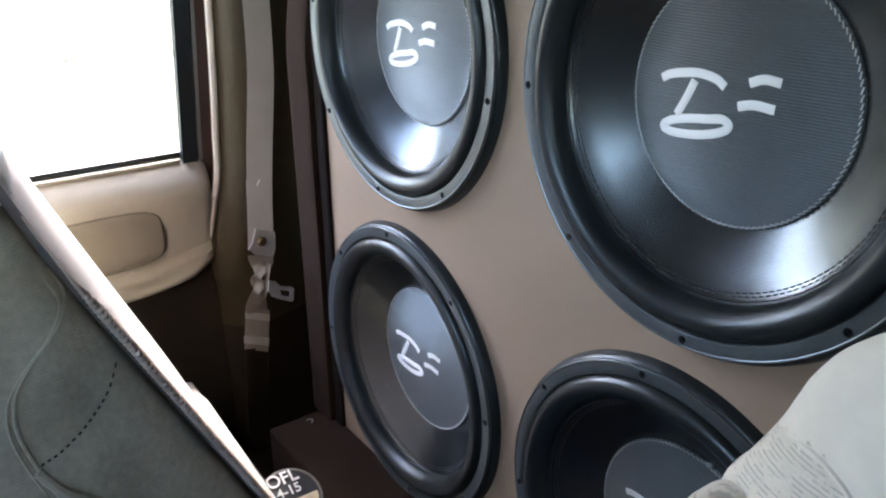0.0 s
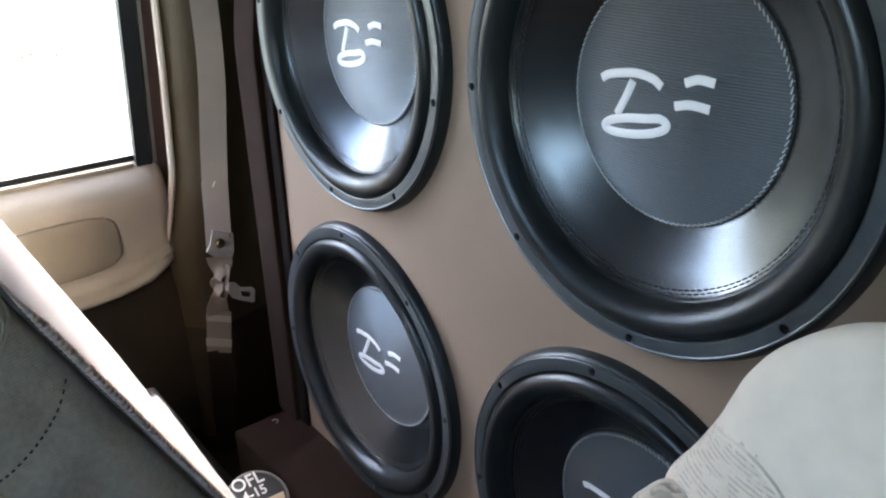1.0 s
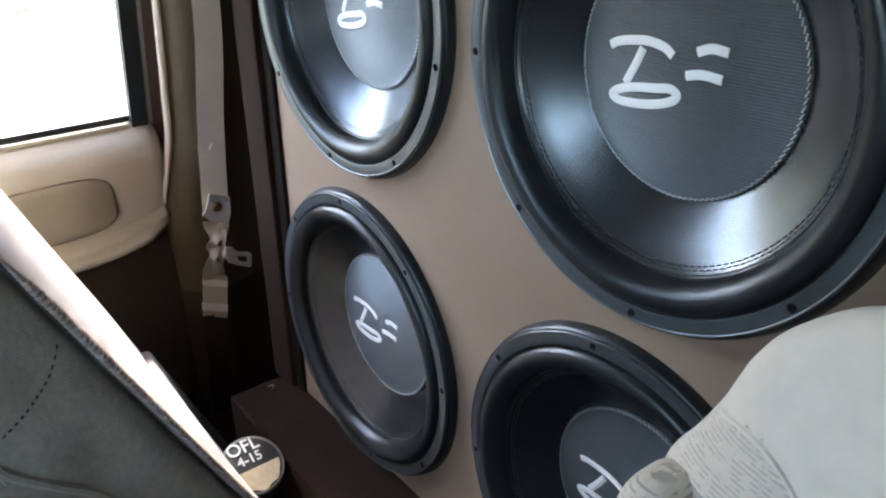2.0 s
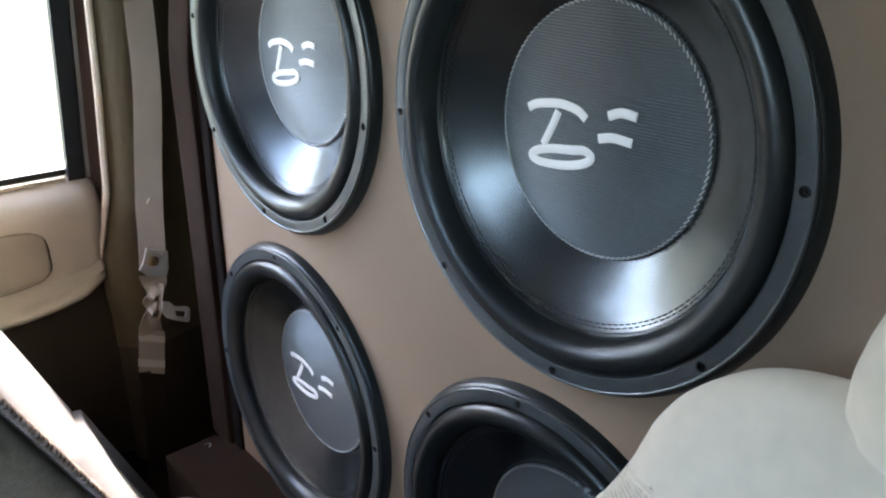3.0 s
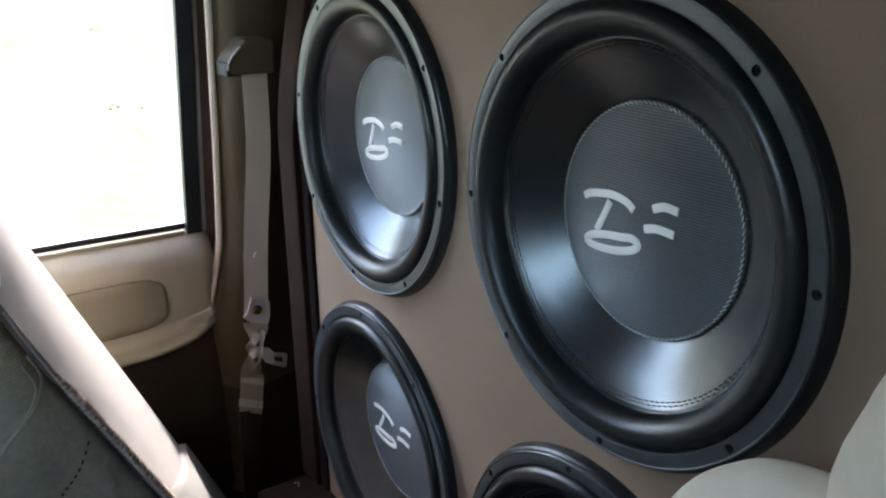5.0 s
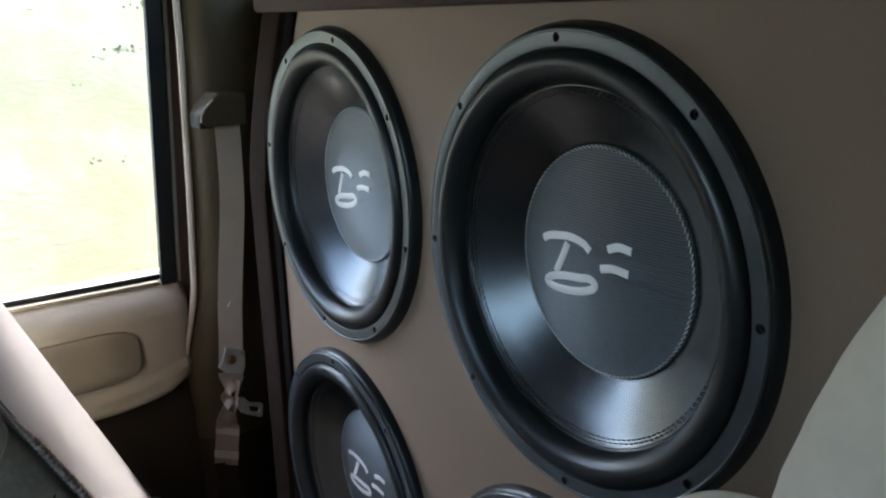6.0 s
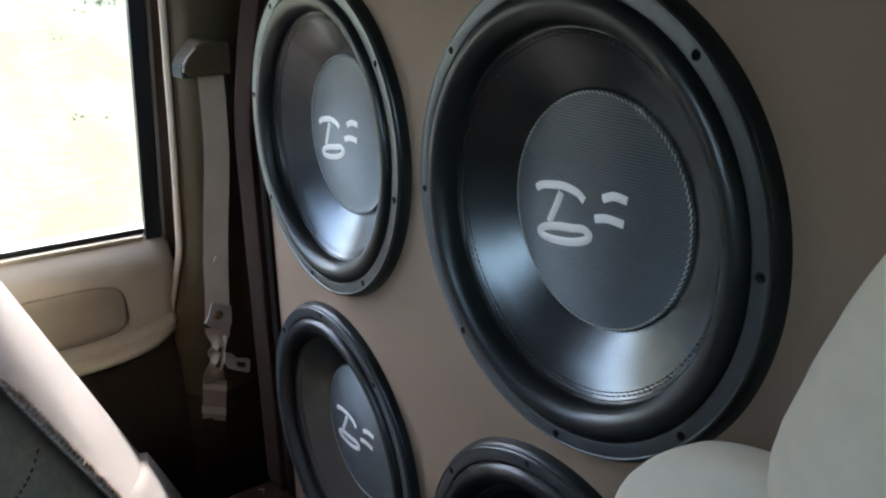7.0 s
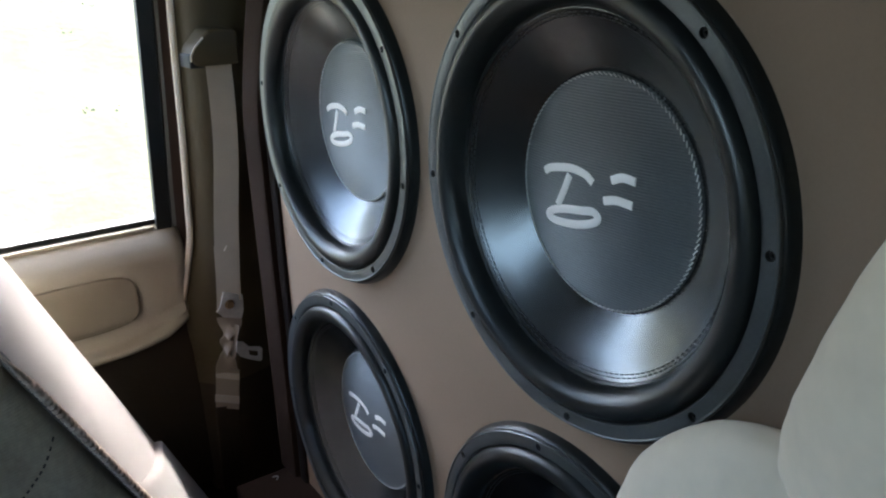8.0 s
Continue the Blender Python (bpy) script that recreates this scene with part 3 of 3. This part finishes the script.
padding = part("backrest", cushion(0.218, 0.066, 0.46, 8.0, 80, seat_bend), M_SEATSIDE, seat, "green-grey velour side and front")


def cover_y(u, z):
    """The rear cover's surface: it sags a little low down in the middle."""
    sag = 0.28 * max(0.0, 0.07 - z) ** 1.5 * math.sin(math.pi * u)
    return 0.0012 - sag + far_drop(z) * (1 - u) + 0.002 * math.sin(math.pi * u) + flare(z) * (1 - 0.6 * (1 - u)) - 0.004 * (1 - u) ** 12


def cover_sheet(u, v):
    z = -0.34 + 0.86 * v
    return S @ Vector((-0.215 + 0.425 * u, cover_y(u, z), z))


part("rear_cover", grid(cover_sheet, 24, 48, 0.008, S.to_3x3() @ Vector((0, -1, 0))), M_BACKPANEL, seat, "pale sunlit rear cover")


def flap_sheet(u, v):
    fold = -0.069 + 0.20 * u + 0.03 * u * u
    z = fold - (0.34 + fold) * v
    lift = 0.009 * math.sin(math.pi / 2 * min(1.0, v / 0.03)) * (1 - u ** 6)
    return S @ Vector((-0.217 + 0.420 * u, cover_y(u, z) + 0.0012 + lift, z))


part("cover_flap", grid(flap_sheet, 24, 80, 0.003, S.to_3x3() @ Vector((0, -1, 0))), M_FLAP, seat, "dull pinkish cloth flap over the lower cover")
# the pad's pale, sheeny colour stands in for glare on the seat top
part("head_pad", cushion(0.105, 0.070, 0.125, 3.0, 30, lambda q: S @ (q + Vector((0.128 - 0.1 * max(q.z, 0), -0.036, 0.535))), 2.2), M_PAD, seat, "rounded pad at the top, window glare put into its pale colour")
bm, rings = bmesh.new(), []
ax, ay = S.to_3x3() @ Vector((1, 0, 0)), S.to_3x3() @ Vector((0, 1, 0))
for k in range(1140):
    z = -0.36 + 0.0007 * k
    tight = 1 - min(1, max(0, (z - 0.33) / 0.05))
    p = S @ Vector((0.2135 + 0.013 * (1 - tight), 0.0005 + flare(z), z))
    r = 0.0018 + (0.0046 + 0.0010 * math.sin(2 * math.pi * k / 9)) * tight
    rings.append([bm.verts.new(p + r * (1.25 * math.cos(2 * math.pi * q / 12) * ax + 0.7 * math.sin(2 * math.pi * q / 12) * ay)) for q in range(12)])
for a, b in zip(rings, rings[1:]):
    for q in range(12):
        bm.faces.new((a[q], a[(q + 1) % 12], b[(q + 1) % 12], b[q]))
part("edge_piping", bm, M_PIPING, seat, "ribbed brown-grey edge piping")
SO = Vector((0.545, 0.24, 0.0))


SKIN = BVHTree.FromPolygons([v.co for v in padding.data.vertices], [p.vertices for p in padding.data.polygons])


def on_side(points, out=0.0):
    """Lays a line, given in y and z, on the padded inner side of the seat."""
    line = []
    for p in curve([(0, y, z) for y, z in points], 8):
        at = SKIN.ray_cast(Vector((0.5, p.y, p.z)) + SO, Vector((-1, 0, 0)))[0]
        if at is not None:
            line.append(at + Vector((out, 0, 0)))
    return line


seam = [(-0.392, 0.640), (-0.384, 0.618), (-0.388, 0.604), (-0.402, 0.586), (-0.421, 0.569), (-0.438, 0.548), (-0.443, 0.528), (-0.442, 0.505), (-0.434, 0.470), (-0.422, 0.435)]
part("seam_piping", tube(on_side(seam), 0.0021, 8), M_SEATSIDE, seat, "rounded seam piping")
part("seam_piping", tube(on_side([(y - 0.006, z - 0.004) for y, z in seam]), 0.0016, 6), M_SEATSIDE, seat, "rounded seam piping")
line = on_side([(-0.353, 0.538), (-0.370, 0.511), (-0.389, 0.493), (-0.412, 0.480), (-0.434, 0.471)])
bm = bmesh.new()
for a, b in zip(line[::2], line[1::2]):
    tube([a, (a + b) / 2, b], 0.0011, 5, bm)
tagged(part("stitching", bm, M_THREAD, seat, "dark stitched seam"), kind="stuff")
fold = on_side([(-0.436, 0.468), (-0.418, 0.440), (-0.388, 0.413), (-0.352, 0.375), (-0.322, 0.325)])
part("welt", tube(fold, 0.0050, 8), M_SEATSIDE, seat, "thick rolled seam along the lower side")

# ---- driver's seat back and headrest ----
seat2 = root("driver_seat", (0.36, -0.08, 0.0), "pale grey velour front seat with rounded shoulder and headrest", "seat")
O = Vector((-0.36, 0.08, 0.0))


def padded(half, mid, y, deep, power, n=18, m=120):
    """A padded shape: half is its outline in x and z from the top middle round one side to the bottom middle, mirrored about x = mid."""
    line = [Vector((p.x, 0, p.z)) for p in curve([(x, 0, z) for x, z in half], 12)]
    line = line + [Vector((2 * mid - p.x, 0, p.z)) for p in reversed(line[1:-1])]
    hub = Vector((mid, 0, (half[0][1] + half[-1][1]) / 2))
    bm = bmesh.new()
    rings = []
    for k in range(-n, n + 1):
        a = math.pi / 2 * k / n
        shrink, out = abs(math.cos(a)) ** (2 / power), math.copysign(abs(math.sin(a)) ** (2 / power), a)
        if abs(k) == n:
            rings.append([bm.verts.new(hub + O + Vector((0, y + deep * out, 0)))])
        else:
            rings.append([bm.verts.new(hub + (p - hub) * shrink + O + Vector((0, y + deep * out, 0))) for p in line])
    for a, b in zip(rings, rings[1:]):
        for k in range(len(line)):
            j = (k + 1) % len(line)
            if len(a) == 1:
                bm.faces.new((a[0], b[j], b[k]))
            elif len(b) == 1:
                bm.faces.new((a[k], a[j], b[0]))
            else:
                bm.faces.new((a[k], a[j], b[j], b[k]))
    for v in bm.verts:
        v.co.y += 0.0035 * noise.noise((v.co.x * 14, 3.0, v.co.z * 14)) + 0.0012 * noise.noise((v.co.x * 30, 7.0, v.co.z * 75))
    return bm


def panel_top(x):
    return 0.640 - 0.022 * (max(x - 0.180, 0.0) / 0.04) ** 2 - 0.30 * max(0.175 - x, 0.0)


def flank(c):
    """Where the ribbed cloth of the side lies on the padded back."""
    x, z = c.x + 0.36, c.z
    return x < 0.235 and z < panel_top(x)


def split_off(bm, test):
    """Takes the faces that pass the test out of bm and returns them as a mesh of their own."""
    other = bm.copy()
    bmesh.ops.delete(bm, geom=[f for f in bm.faces if test(f.calc_center_median())], context="FACES")
    bmesh.ops.delete(other, geom=[f for f in other.faces if not test(f.calc_center_median())], context="FACES")
    return other


SHOULDER = [(0.400, 0.735), (0.330, 0.736), (0.250, 0.733), (0.212, 0.721), (0.183, 0.699), (0.165, 0.675), (0.150, 0.638), (0.131, 0.601), (0.117, 0.575), (0.108, 0.520), (0.106, 0.40), (0.110, 0.10), (0.150, 0.03), (0.400, 0.02)]
HEAD = [(0.420, 0.940), (0.350, 0.930), (0.317, 0.894), (0.292, 0.848), (0.276, 0.808), (0.263, 0.766), (0.259, 0.740), (0.264, 0.722), (0.288, 0.706), (0.420, 0.690)]
pad = padded(SHOULDER, 0.400, -0.080, 0.050, 2.6)
SKIN2 = BVHTree.FromBMesh(pad)
side = split_off(pad, flank)
part("backrest", pad, M_SEAT, seat2, "smooth pale grey velour back")
part("side_panel", side, M_RIB, seat2, "ribbed velour side panel")
part("lower_bolster", cushion(0.0275, 0.036, 0.112, 3.2, 26, lambda q: q + Vector((0.136 + 0.10 * (q.z - 0.11) ** 2, -0.112, 0.472)) + O), M_RIB, seat2, "ribbed velour lower bolster")
part("headrest", padded(HEAD, 0.420, -0.085, 0.052, 2.3), M_SEAT, seat2, "padded grey velour headrest")


def on_back(x, z):
    at = SKIN2.ray_cast(Vector((x, -0.6, z)) + O, Vector((0, 1, 0)))[0]
    return at


path = [(x, panel_top(x)) for x in [0.156 + 0.079 * k / 28 for k in range(29)]] + [(0.235, 0.595 - 0.02 * k) for k in range(1, 16)]
part("seam_piping", tube([on_back(x, z) for x, z in path], 0.0020, 6), M_SEAT, seat2, "rounded seam piping")

# ---- seat belt on the pillar ----
belt = root("seat_belt", (-0.82, 0.006, 0.5), "taupe seat belt hanging on the pillar with steel tongue", "seat belt")
B = Vector((0.82, 0.0, -0.5))


def web(points, width, thick=0.0009):
    """A ribbon along points (x, y, z, twist in degrees), its width along y when untwisted."""
    pts = curve([p[:3] for p in points], 10)
    tw = curve([(p[3], p[4] if len(p) > 4 else 1.0, 0) for p in points], 10)

    def fn(u, v):
        i = min(int(u * (len(pts) - 1) + 0.5), len(pts) - 1)
        a = radians(tw[i].x)
        w = width * tw[i].y * (v - 0.5)
        fold = 0.006 * (1 - tw[i].y) * math.cos(9 * v)
        return pts[i] + Vector((math.sin(a) * w + fold, math.cos(a) * w, -0.22 * w)) + B
    return grid(fn, len(pts) - 1, 8, thick, (-1, 0, 0))


def plate(outline, x, thick, hole=None, m=B):
    """A flat plate in the plane of the pillar from its outline in y and z, with a slot if given."""
    bm = bmesh.new()
    for side in (0, 1):
        xo = x - thick * side
        ring = [bm.verts.new(Vector((xo, y, z)) + m) for y, z in outline]
        if hole:
            slot = [bm.verts.new(Vector((xo, y, z)) + m) for y, z in hole]
            n = len(outline)
            for k in range(n):
                bm.faces.new((ring[k], ring[(k + 1) % n], slot[(k + 1) % n], slot[k]))
        else:
            bm.faces.new(ring)
        if side == 0:
            first, fslot = ring, slot if hole else None
    n = len(outline)
    for k in range(n):
        bm.faces.new((first[k], first[(k + 1) % n], ring[(k + 1) % n], ring[k]))
        if hole:
            bm.faces.new((fslot[k], fslot[(k + 1) % n], slot[(k + 1) % n], slot[k]))
    return bm


part("upper_webbing", web([(-0.822, 0.016, 0.84, 22), (-0.815, 0.010, 0.70, 30), (-0.805, -0.010, 0.56, 32), (-0.798, -0.022, 0.45, 30), (-0.797, -0.026, 0.41, 26)], 0.039), M_WEB, belt)
part("stitched_fold", web([(-0.8005, -0.0165, 0.525, 31), (-0.7955, -0.0215, 0.47, 31), (-0.7935, -0.0245, 0.44, 29)], 0.0385), M_WEB, belt, "doubled stitched webbing end")
# small cream tick laid on the webbing above the doubled end
part("pale_tick", tube([Vector((x, y, z)) + B for x, y, z in ((-0.7985, -0.0205, 0.5215), (-0.7972, -0.0185, 0.5265), (-0.7985, -0.0155, 0.5300))], 0.0009, 6), M_CREAM, belt, "small pale tick on the webbing")
hood = plate([(-0.034, 0.836), (-0.026, 0.848), (-0.004, 0.873), (0.038, 0.872), (0.043, 0.864), (0.042, 0.819), (-0.024, 0.819), (-0.034, 0.827)], -0.795, 0.06)
bmesh.ops.bevel(hood, geom=hood.edges[:], offset=0.005, segments=3, profile=0.5, affect="EDGES")
part("guide_hood", hood, M_OLIVE, belt, "olive plastic belt guide hood")
# solid black block in place of the hood's shaded inside
part("guide_opening_shade", block(-0.848, -0.7990, -0.0362, -0.014, 0.8170, 0.8385, 0.003, Matrix.Translation(B)), M_BLACK, belt, "black block standing for the shade in the guide's opening")
# cream line: the bright edge of the hood, painted as a highlight
part("guide_highlight", tube([Vector((-0.7945, y, z)) + B for y, z in ((-0.0350, 0.828), (-0.0340, 0.837), (-0.0270, 0.848), (-0.0130, 0.862))], 0.0014, 6), M_CREAM, belt, "thin cream line painting the highlight on the guide's edge")
pl = plate([(-0.035, 0.456), (-0.003, 0.443), (-0.005, 0.415), (-0.010, 0.402), (-0.040, 0.412), (-0.050, 0.424), (-0.043, 0.432)], -0.786, 0.003)
part("anchor_plate", pl, M_STEEL, belt, "worn steel anchor plate", smooth=False)
bm = bmesh.new()
bmesh.ops.create_cone(bm, cap_ends=True, segments=18, radius1=0.009, radius2=0.006, depth=0.006, matrix=Matrix.Translation(Vector((-0.784, -0.027, 0.432)) + B) @ Matrix.Rotation(math.pi / 2, 4, "Y"))
part("bolt", bm, M_BOLT, belt, "dark domed bolt")
part("twisted_webbing", web([(-0.797, -0.027, 0.405, 0, 1), (-0.794, -0.029, 0.390, 30, 0.85), (-0.788, -0.038, 0.374, 75, 0.5), (-0.795, -0.034, 0.362, 20, 0.7), (-0.786, -0.044, 0.350, 80, 0.5), (-0.794, -0.040, 0.336, 35, 0.62), (-0.796, -0.043, 0.318, 5, 0.85), (-0.797, -0.042, 0.305, 0, 0.92)], 0.042), M_WEB, belt, "crumpled twisted webbing")
part("twisted_webbing", web([(-0.789, -0.020, 0.392, 40, 0.5), (-0.781, -0.026, 0.372, 85, 0.45), (-0.783, -0.030, 0.352, 60, 0.4), (-0.789, -0.036, 0.334, 20, 0.5)], 0.034), M_WEB, belt, "folded loop of webbing")
part("tongue", plate([(-0.0269, 0.3686), (-0.0160, 0.3644), (-0.0076, 0.3534), (0.0109, 0.3476), (0.0151, 0.3434), (0.0126, 0.3232), (0.0092, 0.3207), (-0.0118, 0.3316), (-0.0244, 0.3400), (-0.0294, 0.3501)], -0.772, 0.0028,
     [(-0.0093, 0.3476), (-0.0084, 0.3476), (-0.0072, 0.3467), (0.0042, 0.3417), (0.0075, 0.3400), (0.0067, 0.3324), (0.0042, 0.3316), (-0.0059, 0.3358), (-0.0080, 0.3375), (-0.0091, 0.3442)]), M_STEEL, belt, "pale steel buckle tongue", smooth=False)
part("lower_webbing", web([(-0.797, -0.041, 0.312, 26), (-0.798, -0.045, 0.28, 26), (-0.80, -0.050, 0.236, 26)], 0.038), M_WEB, belt)
part("end_band", web([(-0.7955, -0.0425, 0.305, 26), (-0.7965, -0.0435, 0.293, 26)], 0.0378, 0.0022), M_WEBPALE, belt, "pale stitched band")
part("end_band", web([(-0.7965, -0.0480, 0.262, 26), (-0.7975, -0.0495, 0.248, 26)], 0.0392, 0.0022), M_WEBPALE, belt, "pale stitched band")
# same belt, darkened by colour where it runs into the shade
part("end_webbing", web([(-0.80, -0.050, 0.24, 0), (-0.83, -0.045, 0.12, 0), (-0.86, -0.04, 0.0, 0)], 0.040), M_LOWER, belt, "lower webbing to the floor, dark brown in place of shade")

# ---- jar on the floor ----
jar = root("jar", (-0.578, -0.1315, 0.0175), "small dark jar leaning over, with hand-lettered lid", "jar")
jar.rotation_euler = Matrix.Rotation(radians(28), 3, Vector((0.0, 1.0, 0.0))).to_euler()


def turned(profile, n=48):
    bm = lathe([(r, -z) for r, z in profile], n, False)
    bmesh.ops.rotate(bm, verts=bm.verts, cent=(0, 0, 0), matrix=Matrix.Rotation(-math.pi / 2, 3, "X"))
    return bm


part("body", turned([(0, 0.0), (0.034, 0.0), (0.038, 0.005), (0.039, 0.151), (0.034, 0.163), (0, 0.163)]), M_LID, jar, "dark body")
LID_Z = 0.021
lid = part("lid", turned([(0, 0.158), (0.039, 0.158), (0.042, 0.156), (0.043, 0.153), (0.043, 0.142), (0.041, 0.140), (0, 0.140)]), M_LIDTOP, jar, "charcoal lid with white writing")
lid.location.z = LID_Z
# grey ring carries the lid rim's highlight in its colour
part("lid_rim", turned([(0.0395, 0.1578), (0.0405, 0.1595), (0.0425, 0.1590), (0.0435, 0.157), (0.0425, 0.155)]), M_GREYSTRIP, lid, "pale grey rim, the highlight on its edge put into the colour")
bm = bmesh.new()
arc = [(0.003 + 0.036 * math.sin(a) * (1 + 0.05 * math.sin(9 * a)), 0.036 * math.cos(a)) for a in [radians(4 + 172 * k / 24) for k in range(25)]]
top_v = [bm.verts.new((x, y, 0.1595)) for x, y in arc]
low_v = [bm.verts.new((x, y, 0.1575)) for x, y in arc]
bm.faces.new(top_v)
for k in range(25):
    j = (k + 1) % 25
    bm.faces.new((top_v[k], low_v[k], low_v[j], top_v[j]))
part("tape", bm, M_TAN, lid, "worn tan tape patch", smooth=False)


def lettering(text, size, place, turn, mat, parent):
    cu = bpy.data.curves.new("writing", "FONT")
    cu.body, cu.size, cu.extrude, cu.offset = text, size, 0.0004, 0.0003
    cu.align_x, cu.align_y = "CENTER", "CENTER"
    tmp = new("writing", cu)
    me = bpy.data.meshes.new_from_object(tmp.evaluated_get(bpy.context.evaluated_depsgraph_get()))
    bpy.data.objects.remove(tmp)
    me.materials.clear()
    me.materials.append(mat)
    ob = new("writing", me)
    ob.parent = parent
    ob.location, ob.rotation_euler = place, (0, 0, radians(turn))
    return tagged(ob, "white hand lettering")


lettering("OFL", 0.026, (-0.0285, -0.002, 0.1592), 90, M_WHITE, lid)
lettering("4-15", 0.0195, (-0.009, 0.0, 0.1592), 90, M_WHITE, lid)

# ---- scraps ----
scrap = root("paper_scrap", (-0.645, -0.030, LEDGE_Z), "tiny curled pale scrap lying on the brown ledge", "scrap")
part("curl", tube(curve([(-0.006, 0.0, 0.001), (-0.003, 0.005, 0.003), (0.003, 0.006, 0.004), (0.006, 0.002, 0.002)], 6), 0.0011, 6), M_GREYSTRIP, scrap)
scrap = root("paper_scrap", (-0.541, -0.077, 0.0), "crumpled tan paper scrap on the floor beside the jar", "scrap")
part("crumple", grid(lambda u, v: Vector((0.05 * (u - 0.5) + 0.006 * noise.noise((9 * u, 9 * v, 1.0)), 0.04 * (v - 0.5), 0.010 + 0.010 * noise.noise((7 * u, 7 * v, 5.0)))), 14, 14, 0.0008, (0, 0, -1)), M_TAN, scrap, "", False)

# ---- outside: flat verge, then a rough grassy bank beside the truck ----
def bank(x, y):
    """The height of the ground: a bank climbs away from the passenger side and levels out."""
    d = max(0.0, -3.2 - x)
    rise = 0.34 * (d - 1.2 * (1 - math.exp(-d / 1.2))) if d < 16 else 0.34 * 14.8
    rough = 0.10 * noise.noise((x * 0.5, y * 0.5, 2.0)) + 0.035 * noise.noise((x * 2.1, y * 2.1, 7.0))
    return -0.55 + rise + rough * min(1.0, d / 2.0)


def spread(u):
    """Fine steps near the truck, wide ones towards the horizon."""
    return math.copysign(12 * abs(u) + 388 * abs(u) ** 5, u)


bm = grid(lambda u, v: Vector((spread(2 * u - 1), spread(2 * v - 1), bank(spread(2 * u - 1), spread(2 * v - 1)))), 150, 150)
tagged(part("ground", bm, M_GRASS), "sunlit dry yellow-green grass bank outside the cab", "ground", kind="structure")

bm = bmesh.new()
rng = random.Random(4)
CLUMPS = [(-5.0 - 7.5 * rng.random(), -4.5 + 10.0 * rng.random(), 0.012 + 0.030 * rng.random() ** 3) for _ in range(190)]
for x, y, size in CLUMPS:
    for b in range(int(5 + 420 * size)):
        a, h = rng.random() * 6.283, size * (0.5 + 0.9 * rng.random())
        r = 5.0 * size * rng.random()
        px, py = x + r * math.cos(7 * a), y + 1.6 * r * math.sin(7 * a)
        z, w, lean = bank(px, py) - 0.01, 0.22 * h + 0.004, 0.8 * h * (rng.random() - 0.2)
        ca, sa = math.cos(a), math.sin(a)
        low = [bm.verts.new((px - w * ca, py - w * sa, z)), bm.verts.new((px + w * ca, py + w * sa, z))]
        mid = [bm.verts.new((px + 1.2 * w * ca + 0.4 * lean * sa, py + 1.2 * w * sa - 0.4 * lean * ca, z + 0.55 * h)), bm.verts.new((px - 1.2 * w * ca + 0.4 * lean * sa, py - 1.2 * w * sa - 0.4 * lean * ca, z + 0.55 * h))]
        tip = bm.verts.new((px + lean * sa, py - lean * ca, z + h))
        bm.faces.new((low[0], low[1], mid[0], mid[1]))
        bm.faces.new((mid[1], mid[0], tip))
tagged(part("weeds", bm, M_LEAF, smooth=False), "scattered darker green weeds on the grass bank", "weeds", kind="stuff")
